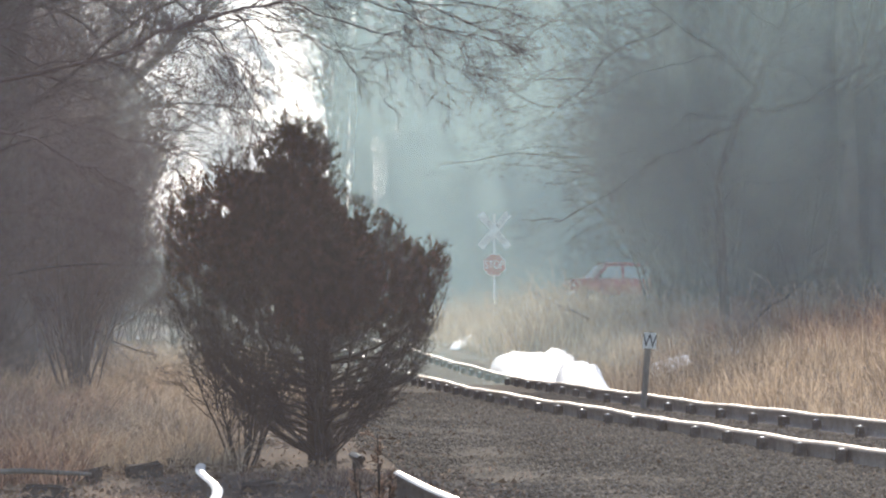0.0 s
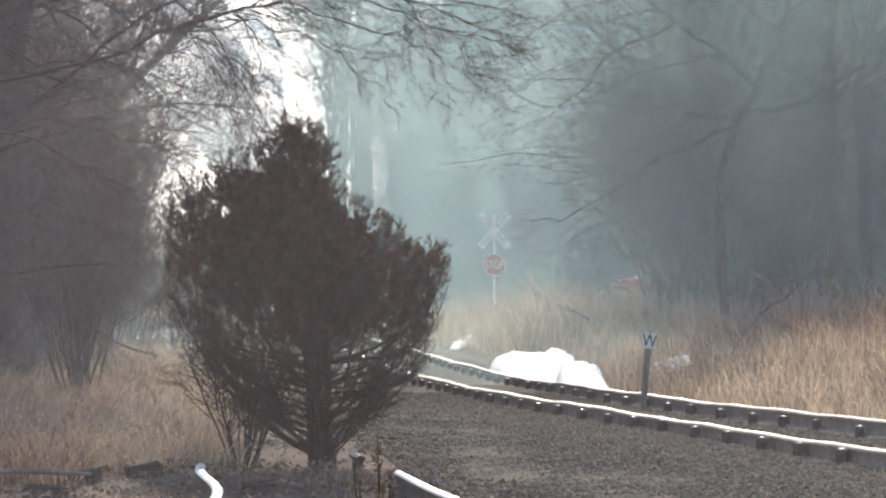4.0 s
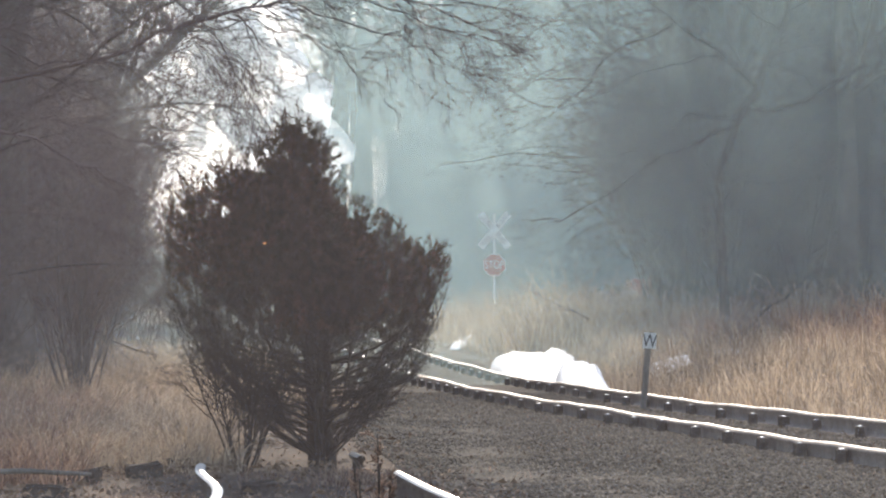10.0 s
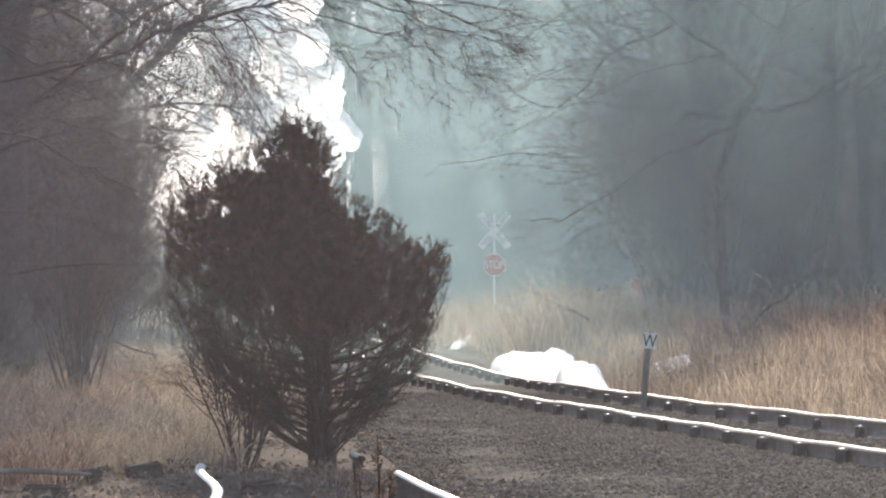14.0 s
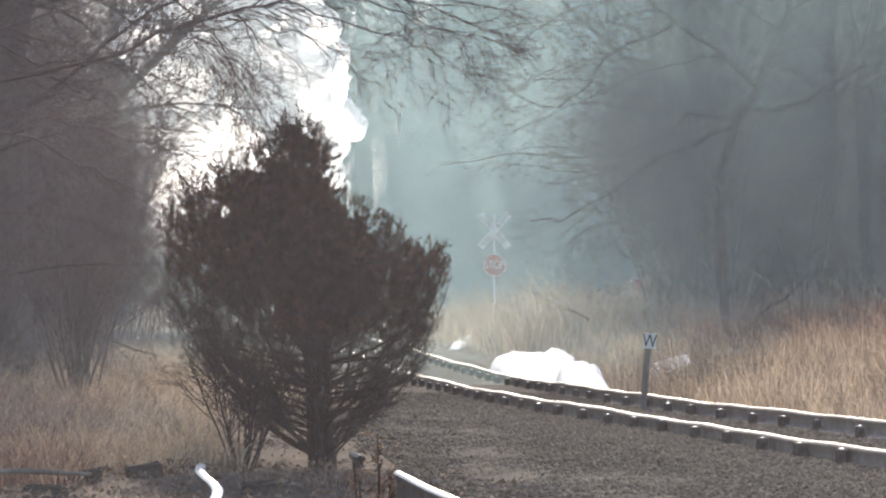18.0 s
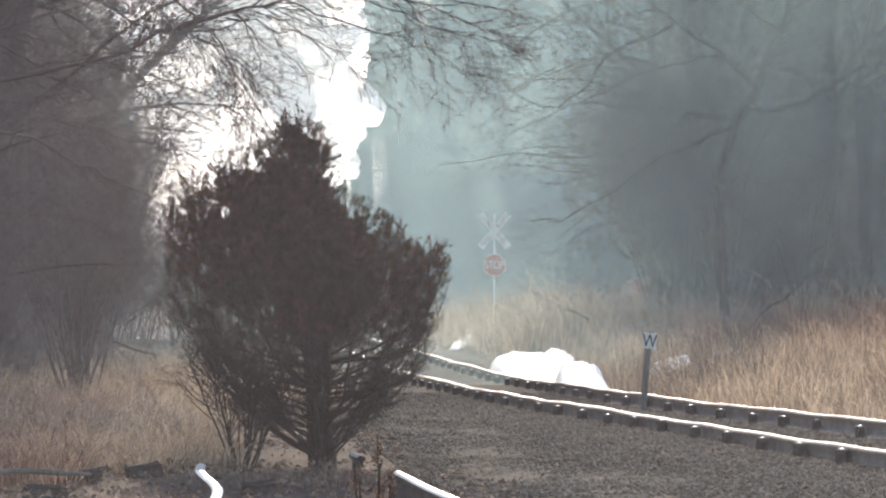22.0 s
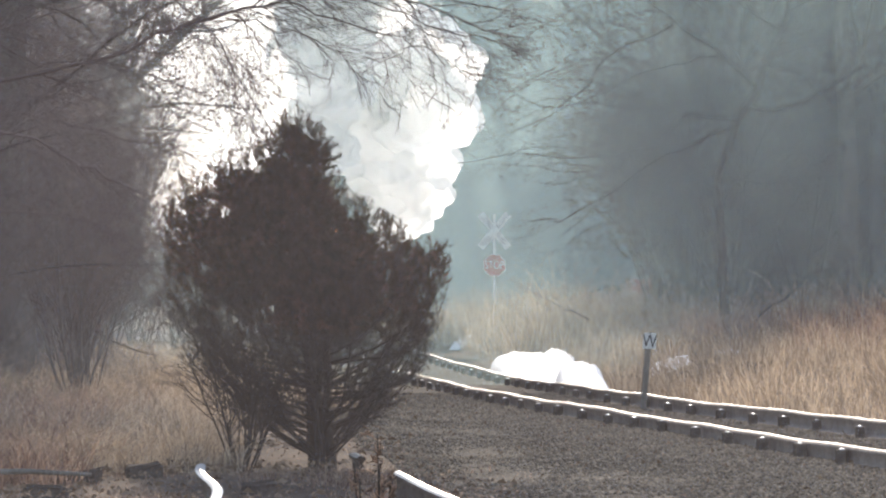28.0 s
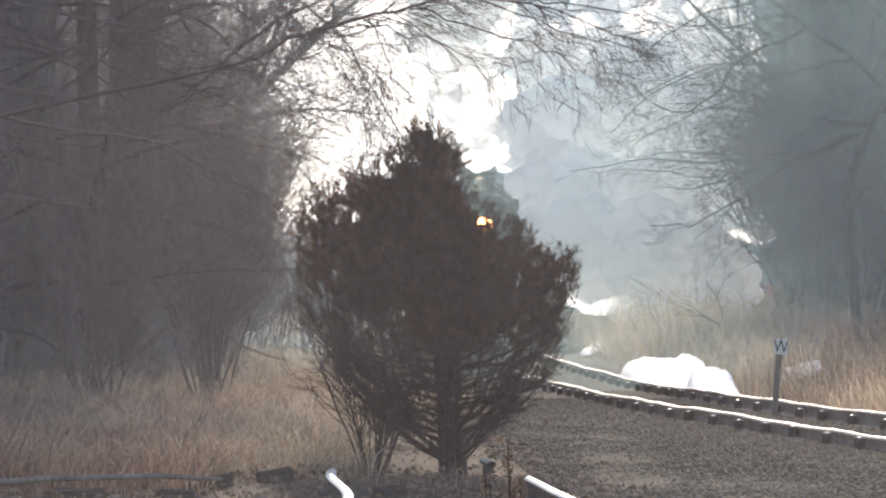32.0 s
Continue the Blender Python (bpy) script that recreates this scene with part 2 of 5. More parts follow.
def bare_tree(name, seed, height, girth, spec, trunk_from=0.25, lean=0.03, label="", group="", bark=None, twig=None, stems=1, fan=0.25):
    """A leafless tree: trunk, branches and twigs."""
    rng = np.random.default_rng(seed)
    thing = new(name)
    trunk, limbs, twigs = Tubes(), Tubes(), Tubes()
    for s in range(stems):
        w = np.array((rng.normal(0, lean), rng.normal(0, lean), 1.0))
        start = np.zeros(3)
        h, g = height, girth
        if stems > 1:
            a = rng.random() * 6.28
            w = w + np.array((math.cos(a), math.sin(a), 0)) * fan * (0.4 + rng.random())
            start = np.array((math.cos(a), math.sin(a), 0)) * girth * 1.5 * rng.random()
            h, g = height * (0.6 + 0.45 * rng.random()), girth * (0.6 + 0.6 * rng.random())
        line = wander(rng, start + np.array((0, 0, -0.15)), w, h, 12, 0.05, 0.03)
        radii = np.linspace(1, 0.16, 13) * g
        radii[0] *= 1.35
        trunk.add(line, radii, 9 if stems == 1 else 6)
        k = int(trunk_from * 12)
        sprout(rng, (limbs, twigs), line[k:], g * 0.9, 0, spec)
    child("trunk", trunk.mesh("trunk"), bark or BARK, thing)
    if limbs.n:
        child("branches", limbs.mesh("branches"), bark or BARK, thing)
    if twigs.n:
        child("twigs", twigs.mesh("twigs"), twig or TWIG, thing)
    return tagged(thing, label, "tree", group)


def blades(rng, xs, ys, zs, heights, width, lean=0.35, drift=(0.0, 0.0)):
    """Grass blades, bent over: one triangle mesh's corners and faces."""
    n = len(xs)
    a = rng.random(n) * 6.283
    bend = heights * lean * (0.3 + rng.random(n))
    dx, dy = np.cos(a) * bend + drift[0] * heights, np.sin(a) * bend + drift[1] * heights
    b = rng.random(n) * 3.1416
    wx, wy = np.cos(b) * width / 2, np.sin(b) * width / 2
    base = np.stack([xs, ys, zs], -1)
    mid = base + np.stack([dx * 0.3, dy * 0.3, heights * 0.6], -1)
    tip = base + np.stack([dx, dy, heights * (0.95 - 0.2 * rng.random(n))], -1)
    w = np.stack([wx, wy, np.zeros(n)], -1)
    v = np.stack([base - w, base + w, mid - w * 0.8, mid + w * 0.8, tip], 1).reshape(-1, 3)
    o = (np.arange(n) * 5)[:, None]
    t = np.concatenate([o + np.array([[0, 1, 3]]), o + np.array([[0, 3, 2]]), o + np.array([[2, 3, 4]])])
    return v, t


# ---------------------------------------------------------------- the lie of the land
LINE_Y = np.array(TRACK_Y)
LINE_X = np.array(TRACK_X)
_h = np.diff(LINE_Y)
_s = np.gradient(LINE_X, LINE_Y)


def track_x(y):
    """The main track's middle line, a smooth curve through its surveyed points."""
    y = np.asarray(y, float)
    i = np.clip(np.searchsorted(LINE_Y, y) - 1, 0, len(LINE_Y) - 2)
    h = _h[i]
    u = (y - LINE_Y[i]) / h
    uc = np.clip(u, 0, 1)
    v = ((2 * uc**3 - 3 * uc**2 + 1) * LINE_X[i] + (uc**3 - 2 * uc**2 + uc) * h * _s[i]
         + (3 * uc**2 - 2 * uc**3) * LINE_X[i + 1] + (uc**3 - uc**2) * h * _s[i + 1])
    return v + np.where(u > 1, (u - 1) * h * _s[i + 1], 0) + np.where(u < 0, u * h * _s[i], 0)


def track_z(y):
    """Height of the rail tops: the line falls gently away."""
    d = np.clip(np.asarray(y, float), 22, 63) - 40
    return GRADE * d + SAG * d * d


def step(lo, hi, v):
    u = np.clip((np.asarray(v, float) - lo) / (hi - lo), 0, 1)
    return u * u * (3 - 2 * u)


def land(x, y):
    """Height of the ground."""
    x, y = np.asarray(x, float), np.asarray(y, float)
    off = x - track_x(np.clip(y, 5, 400))
    z = track_z(y) - 0.19
    z = z - 0.06 * step(1.7, 2.4, off)
    z = z + 0.60 * step(1.8, 3.8, off) * step(34, 46, y) * (1 - 0.80 * step(92, 116, y))
    z = z - track_z(y) * step(1.6, 3.4, -off) * (1 - step(34, 42, y))
    z = z + 0.30 * step(4.0, 9.0, -off) * step(36, 50, y)
    z = z + 0.05 * np.sin(x * 1.7 + y * 0.6) * np.sin(y * 0.9 - x * 0.4) * step(1.8, 3.5, np.abs(off))
    return z
# ---------------------------------------------------------------- ground
def make_ground():
    xs = np.concatenate([[-2500, -800, -300, -120, -60, -40], np.arange(-28, 30, 0.4), [40, 60, 120, 300, 800, 2500]])
    ys = np.concatenate([[-600, -100, -20, 0, 8], np.arange(14, 70, 0.4), np.arange(70, 160, 1.5), np.arange(165, 300, 8), [400, 700, 1500, 3500]])
    gx, gy = np.meshgrid(xs, ys)
    gz = land(gx, gy)
    v = np.stack([gx, gy, gz], -1).reshape(-1, 3)
    nx, ny = len(xs), len(ys)
    i = (np.arange(ny - 1)[:, None] * nx + np.arange(nx - 1)[None]).ravel()
    t = np.concatenate([np.stack([i, i + 1, i + nx + 1], -1), np.stack([i, i + nx + 1, i + nx], -1)])
    g = put(new("ground", tri_mesh("ground", v, t, True)), EARTH)
    tagged(g, "brown leaf litter and dead grass over earth", "ground", kind="structure")


def strip(name, left, right, ys, lift, mat, label, category):
    """A sheet along the line, from one offset of it to another, lying on the land."""
    k = 10
    v = []
    for y in ys:
        for j in range(k + 1):
            o = left(y) + (right(y) - left(y)) * j / k
            x = float(track_x(y)) + o
            v.append((x, y, float(land(x, y)) + lift * (1 if 0 < j < k else -0.3)))
    i = (np.arange(len(ys) - 1)[:, None] * (k + 1) + np.arange(k)[None]).ravel()
    t = np.concatenate([np.stack([i, i + 1, i + k + 2], -1), np.stack([i, i + k + 2, i + k + 1], -1)])
    return tagged(put(new(name, tri_mesh(name, v, t, True)), mat), label, category, kind="structure")


def gravel_edge(y):
    return -3.9 - 0.25 * math.sin(y * 0.7) - 0.12 * math.sin(y * 2.3) + 1.2 * float(step(30, 60, y))


make_ground()
strip("ballast", gravel_edge, lambda y: 1.9 + 0.15 * math.sin(y * 1.1), np.arange(14, 240, 0.6), 0.035, GRAVEL, "grey crushed-stone ballast strewn with dead leaves", "ballast")


def scatter_stones():
    """Loose stones on the ballast, joined into one."""
    rng = np.random.default_rng(5)
    base = np.array([(1, 0, 0), (-1, 0, 0), (0, 1, 0), (0, -1, 0), (0, 0, 1), (0, 0, -0.4)], float)
    faces = np.array([(0, 2, 4), (2, 1, 4), (1, 3, 4), (3, 0, 4), (2, 0, 5), (1, 2, 5), (3, 1, 5), (0, 3, 5)])
    n = 150000
    y = 21 + 34 * rng.random(n) ** 1.3
    off = -3.9 + 5.5 * rng.random(n)
    x = track_x(y) + off
    seen = (x > -0.045 * y) & (x < 0.125 * y)
    x, y = x[seen], y[seen]
    n = len(x)
    z = land(x, y) + 0.035
    s = rng.uniform(0.007, 0.016, n) + 0.016 * rng.random(n) ** 4
    v = np.empty((n, 6, 3))
    jit = rng.uniform(0.6, 1.3, (n, 6, 1))
    a = rng.random(n) * 6.28
    c, sn = np.cos(a), np.sin(a)
    b = base[None] * jit * s[:, None, None]
    v[..., 0] = b[..., 0] * c[:, None] - b[..., 1] * sn[:, None] + x[:, None]
    v[..., 1] = b[..., 0] * sn[:, None] + b[..., 1] * c[:, None] + y[:, None]
    v[..., 2] = b[..., 2] * 0.7 + z[:, None]
    t = (faces[None] + (np.arange(n) * 6)[:, None, None]).reshape(-1, 3)
    tagged(put(new("ballast_stones", tri_mesh("ballast_stones", v.reshape(-1, 3), t)), STONE), "loose grey ballast stones", "gravel", kind="stuff")


scatter_stones()


def scatter_leaves():
    """Curled dead leaves and straw on the gravel and round the siding."""
    rng = np.random.default_rng(6)
    n = 11000
    y = 21 + 40 * rng.random(n) ** 1.5
    off = np.where(rng.random(n) < 0.88, rng.uniform(-8.5, -3.5, n), rng.uniform(-3.6, 1.6, n))
    x = track_x(y) + off
    z = land(x, y) + 0.045
    s = np.where(off < -3.5, rng.uniform(0.01, 0.028, n), rng.uniform(0.006, 0.015, n))
    a = rng.random(n) * 6.28
    c, sn = np.cos(a) * s, np.sin(a) * s
    long = rng.uniform(0.8, 2.6, n)
    v = np.stack([np.stack([x - c * long, y - sn * long, z + rng.random(n) * 0.02], -1), np.stack([x + sn * 0.5, y - c * 0.5, z + rng.random(n) * 0.05], -1),
                  np.stack([x + c * long, y + sn * long, z + rng.random(n) * 0.03], -1), np.stack([x - sn * 0.5, y + c * 0.5, z + rng.random(n) * 0.05], -1)], 1).reshape(-1, 3)
    o = (np.arange(n) * 4)[:, None]
    t = np.concatenate([o + np.array([[0, 1, 3]]), o + np.array([[1, 2, 3]])])
    tagged(put(new("leaf_litter", tri_mesh("leaf_litter", v, t)), LEAF), "curled brown dead leaves and straw", "leaves", kind="stuff")


scatter_leaves()

# ---------------------------------------------------------------- main track
RAIL = [(-0.068, 0), (0.068, 0), (0.068, 0.012), (0.014, 0.028), (0.009, 0.06), (0.009, 0.115), (0.034, 0.130), (0.036, 0.152), (0.013, 0.168),
        (-0.013, 0.168), (-0.036, 0.152), (-0.034, 0.130), (-0.009, 0.115), (-0.009, 0.06), (-0.014, 0.028), (-0.068, 0.012)]


def sweep_rail(name, line, parent, label, head=None):
    """A rail rolled along a line of points at its foot: rusty sides under a worn bright head. head: a brighter metal
    that paints a sun glint, over dark sides.
    """
    line = np.asarray(line, float)
    d = np.gradient(line, axis=0)
    d[:, 2] = 0
    d /= np.linalg.norm(d, axis=1)[:, None]
    side = np.stack([d[:, 1], -d[:, 0], np.zeros(len(d))], -1)
    prof = np.array(RAIL)
    k = len(prof)
    v = (line[:, None] + side[:, None] * prof[None, :, 0, None] + np.array((0, 0, 1.0)) * prof[None, :, 1, None]).reshape(-1, 3)
    n = len(line)
    i = np.arange(n - 1)[:, None] * k + np.arange(k)[None]
    j = np.arange(n - 1)[:, None] * k + (np.arange(k)[None] + 1) % k
    t = np.stack([np.stack([i, i + k, j + k], -1), np.stack([i, j + k, j], -1)], 2).reshape(-1, 3)
    me = tri_mesh(name, v, t)
    me.materials.append(TIE if head else RUST)
    me.materials.append(head or SHINE)
    which = np.zeros((n - 1, k, 2), dtype=np.int32)
    which[:, 8] = 1
    # The painted glint covers the head's shoulders too.
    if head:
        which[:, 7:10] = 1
    me.polygons.foreach_set("material_index", which.ravel())
    ob = new(name, me)
    ob.parent = parent
    ob["label"] = label
    return ob


def rail_line(side, ys):
    x = track_x(ys)
    s = np.gradient(x, ys)
    n = np.sqrt(1 + s * s)
    z = track_z(ys) - 0.168 + side * np.clip(0.0134 - 0.00076 * (ys - 40), -0.003, 0.03) + 0.004 * np.sin(ys * 2.3 + 2 * side) + 0.006 * np.sin(ys * 0.83 + side) + 0.008 * np.sin(ys * 0.37 + 2 * side) - 0.006 * np.abs(np.sin(ys * 0.27 + side)) ** 8
    return np.stack([x + side * 0.7525 / n + 0.008 * np.sin(ys * 0.6 + side), ys - side * 0.7525 * s / n, z], -1)


main_track = tagged(new("railway_track"), "curving railway track with rusty rails and worn bright tops", "railway track")
ys = np.arange(12, 240, 0.35)
for side in (-1, 1):
    sweep_rail("rail", rail_line(side, ys), main_track, "rusty steel rail with a shiny worn head")


def make_ties():
    rng = np.random.default_rng(8)
    me = [part("tie", box((2.55, 0.22, 0.17), bevel=0.012), TIE, main_track) for _ in range(3)]
    plates = part("rail_anchor", box((0.085, 0.16, 0.12), (0, 0, 0.045), 0.006), TIE, main_track)
    head = part("spike_head", box((0.03, 0.05, 0.014), (0, 0, 0.108), 0.004), ZINC, main_track)
    y = 14.0
    n = 0
    while y < 130:
        x = float(track_x(y))
        s = float((track_x(y + 0.1) - track_x(y - 0.1)) / 0.2)
        z = float(track_z(y))
        src = me[n % 3]
        ob = src if n < 3 else src.copy()
        if n >= 3:
            scene.collection.objects.link(ob)
        ob.matrix_basis = pose(x, y, z - 0.168 - 0.085 - 0.012, 0, 0, -math.degrees(math.atan(s)) + rng.normal(0, 0.8))
        if n % 3 == 0 and y < 100:
            jit = rng.normal(0, 0.16)
            for side in (-1, 1):
                for lump, dx in ((plates, -0.085), (head, -0.085)):
                    c = lump.copy()
                    scene.collection.objects.link(c)
                    c.matrix_basis = pose(x + side * 0.7525 + dx, y + jit - side * 0.7525 * s, z - 0.155, 0, 0, rng.normal(0, 6))
        n += 1
        y += 0.53 + rng.normal(0, 0.03)
    plates.matrix_basis = pose(float(track_x(13)) - 0.84, 13, float(track_z(13)) - 0.155)
    head.matrix_basis = pose(float(track_x(13)) - 0.84, 13, float(track_z(13)) - 0.155)


make_ties()


# ---------------------------------------------------------------- old siding
def siding_x(y):
    return -0.70 - 0.08 * (y - 24.0)


siding = tagged(new("siding_track"), "abandoned wavy siding track half buried in dead leaves", "railway track")


def make_siding():
    for side, start, end in ((-1, 15, 27.9), (1, 15, 26.8), (1, 29.0, 29.6)):
        ys = np.arange(start, end, 0.12)
        if side < 0:
            x = siding_x(ys) - 0.7525 + 0.036 * np.cos((ys - 24.8) * 2 * math.pi / 4.6)
        else:
            x = 0.02 - 0.127 * (ys - 24.0) + 0.012 * np.cos(ys * 1.4)
        sweep_rail("rail", np.stack([x, ys, np.full(len(ys), -0.162)], -1), siding, "old rail with a sun glint put into its bright head", GLINT)
    rng = np.random.default_rng(9)
    for k, (x, y, w, turn) in enumerate([(-2.75, 28.7, 0.31, 88), (-2.27, 28.9, 0.27, 94), (-2.06, 30.0, 0.22, 80), (-2.75, 26.2, 0.28, 84), (-0.98, 25.0, 0.45, 86), (-1.32, 27.2, 0.16, 60), (-3.6, 27.4, 0.4, 97)]):
        b = box((0.23, w, 0.16), bevel=0.02)
        for v in b.verts:
            v.co += Vector(rng.normal(0, 0.012, 3))
        ob = part("tie", b, TIE, siding, "rotten timber tie")
        ob.matrix_basis = pose(x, y, float(land(x, y)) + 0.015, rng.normal(0, 4), rng.normal(0, 4), turn)


make_siding()


def make_spike_stake():
    t = new("short_stake")
    part("post", rod((0, 0, -0.15), (0, 0, 0.03), 0.022, 0.02, 8), RUST, t)
    part("cap", box((0.085, 0.06, 0.03), (0, 0, 0.035), 0.008), ZINC, t)
    t.matrix_basis = pose(-0.655, 25.0, float(land(-0.655, 25)))
    tagged(t, "short rusty stake with a flat pale top beside the siding", "stake")
    tb = Tubes()
    tb.add([(-4.3, 26.0, -0.02), (-3.6, 26.1, 0.02), (-2.9, 26.3, 0.03), (-2.45, 26.4, 0.0)], [0.02, 0.022, 0.02, 0.014], 7)
    p = put(new("fallen_pole", tb.mesh("fallen_pole")), POSTWOOD)
    tagged(p, "bleached fallen pole lying among the leaves", "pole")


make_spike_stake()


# ---------------------------------------------------------------- signs, road, snow
def text_mesh(words, size, depth=0.002):
    cu = bpy.data.curves.new("lettering", "FONT")
    cu.body, cu.size, cu.align_x, cu.align_y, cu.extrude = words, size, "CENTER", "CENTER", depth
    ob = bpy.data.objects.new("lettering", cu)
    scene.collection.objects.link(ob)
    bpy.context.view_layer.update()
    me = bpy.data.meshes.new_from_object(ob.evaluated_get(bpy.context.evaluated_depsgraph_get()))
    bpy.data.objects.remove(ob)
    return me


FACE = pose(0, 0, 0, 90, 0, 0)


def octagon(r, depth):
    return lathe([(r, 0), (r, depth)], 8, m=pose(0, 0, 0, 90, 0, 0) @ pose(0, 0, 0, 0, 0, 22.5))


def make_crossing_sign():
    t = new("crossing_sign")
    part("post", box((0.07, 0.05, 4.2), (0, 0, 1.5), 0.008), WHITE, t, "white-painted steel post")
    plate = part("stop_sign", octagon(0.375, 0.006), WHITE, t, "red octagonal stop sign with a white rim")
    plate.matrix_basis = pose(0, -0.035, 2.0)
    red = part("red_field", octagon(0.345, 0.004), RED, plate)
    red.matrix_basis = pose(0, -0.008, 0)
    w = child("lettering", text_mesh("STOP", 0.32), WHITE, plate, "white letters")
    w.matrix_basis = pose(0, -0.015, 0.0, 90, 0, 0) @ Matrix.Diagonal((0.78, 1.15, 1, 1))
    for k, (turn, words) in enumerate(((50, "CROSSING"), (-50, "RAILROAD"))):
        y = -0.035 - 0.02 * k
        arm = part("crossbuck_arm", box((1.36, 0.012, 0.23), bevel=0.004), WHITE, t, "white crossbuck board")
        arm.matrix_basis = pose(0, y, 3.08, 0, turn, 0)
        if words == "CROSSING":
            w = child("lettering", text_mesh(words, 0.20), BLACK, arm, "black letters")
            w.matrix_basis = pose(0, -0.009, 0, 90, 0, 0) @ Matrix.Diagonal((1.05, 1, 1, 1))
        else:
            for side, part_word in ((-1, "RAIL"), (1, "ROAD")):
                w = child("lettering", text_mesh(part_word, 0.20), BLACK, arm, "black letters")
                w.matrix_basis = pose(side * 0.40, -0.009, 0, 90, 0, 0) @ Matrix.Diagonal((0.95, 1, 1, 1))
    t.matrix_basis = pose(1.60, 118, -0.30, 0, 0, 2)
    tagged(t, "red stop sign under a white railroad crossbuck on a steel post", "road sign")


def make_whistle_post():
    t = new("whistle_post")
    part("post", box((0.075, 0.06, 1.15), (0, 0, 0.2), 0.01), POSTWOOD, t, "grey weathered wooden post")
    plate = part("plate", box((0.155, 0.012, 0.19), bevel=0.005), PLATE, t, "weathered grey-white plate")
    plate.matrix_basis = pose(0.012, -0.04, 0.86)
    w = child("lettering", text_mesh("W", 0.195), BLACK, plate, "bold black letter W")
    w.matrix_basis = pose(0.0, -0.009, -0.01, 90, 0, 0) @ Matrix.Diagonal((0.85, 1.15, 1, 1))
    part("bolt", rod((0, -0.008, 0.10), (0, -0.014, 0.10), 0.012), BLACK, plate)
    t.matrix_basis = pose(2.385, 45.2, -0.25, 0, 4.5, 0)
    tagged(t, "leaning whistle post with a black W on a pale plate", "railway sign")


make_crossing_sign()
make_whistle_post()


def make_road():
    """The road over the crossing, running off to the right and away."""
    v, t = [], []
    rows = 60
    for i in range(rows + 1):
        u = i / rows
        cx, cy = -16 + 74 * u, 109 + 22 * u + 26 * u * u
        dx, dy = 74, 22 + 52 * u
        n = math.hypot(dx, dy)
        for j in range(7):
            o = (j / 6 - 0.5) * 16
            x, y = cx - dy / n * o, cy + dx / n * o
            off = abs(x - float(track_x(y)))
            z = float(land(x, y))
            z = z + (float(track_z(y)) - 0.015 - z) * (1 - float(step(1.6, 4.5, off)))
            v.append((x, y, z + 0.03))
    i = (np.arange(rows)[:, None] * 7 + np.arange(6)[None]).ravel()
    t = np.concatenate([np.stack([i, i + 1, i + 8], -1), np.stack([i, i + 8, i + 7], -1)])
    tagged(put(new("road", tri_mesh("road", v, t, True)), ASPHALT), "dark worn asphalt road over the crossing", "road", kind="structure")


make_road()


def make_snow(name, x, y, rx, ry, h, seed, rise=0.0):
    """A melting heap of snow with a ragged rim."""
    rng = np.random.default_rng(seed)
    n, k = 56, 14
    ph = rng.random(6) * 6.28
    v = [(x, y, float(land(x, y)) + h + rise + 0.02)]
    for j in range(1, k + 1):
        u = j / k
        for i in range(n):
            a = 2 * math.pi * i / n
            r = 1 + 0.07 * math.sin(2 * a + ph[0]) + 0.07 * math.sin(3 * a + ph[1]) + 0.05 * math.sin(7 * a + ph[2]) + 0.04 * math.sin(13 * a + ph[3]) + 0.05 * math.sin(21 * a + ph[4])
            ca, sa = math.cos(a), math.sin(a)
            px, py = x + rx * r * u * math.copysign(abs(ca) ** 0.6, ca), y + ry * r * u * math.copysign(abs(sa) ** 0.6, sa)
            lump = 0.10 * noise.noise((px * 1.3, py * 1.3, seed)) + 0.05 * noise.noise((px * 4, py * 4, seed))
            v.append((px, py, float(land(px, py)) + (0.02 if u < 0.99 else -0.05) + (u < 0.99) * (h * (1 - u ** 3) + lump * 0.1 * (1 - u) + rise * (1 + (py - y) / ry) * (1 - u ** 7))))
    t = [(0, 1 + i, 1 + (i + 1) % n) for i in range(n)]
    for j in range(k - 1):
        for i in range(n):
            a, b = 1 + j * n + i, 1 + j * n + (i + 1) % n
            t += [(a, a + n, b + n), (a, b + n, b)]
    return tagged(put(new(name, tri_mesh(name, v, t, True)), SNOW), "old melting snow heap on brown grass", "snow", "snow heaps")


make_snow("snow_heap", 1.68, 67, 0.74, 4.8, 0.0, 1, 0.25)
make_snow("snow_heap", 2.08, 57, 0.36, 2.4, 0.02, 2, 0.27)
make_snow("snow_heap", 3.60, 60, 0.30, 1.2, 0.03, 3, 0.02)
make_snow("snow_heap", 4.75, 62, 0.30, 2.0, 0.03, 4, 0.05)
make_snow("snow_heap", 0.47, 92, 0.30, 1.6, 0.14, 5)
make_snow("snow_heap", 0.5, 129, 0.6, 0.9, 0.10, 6)
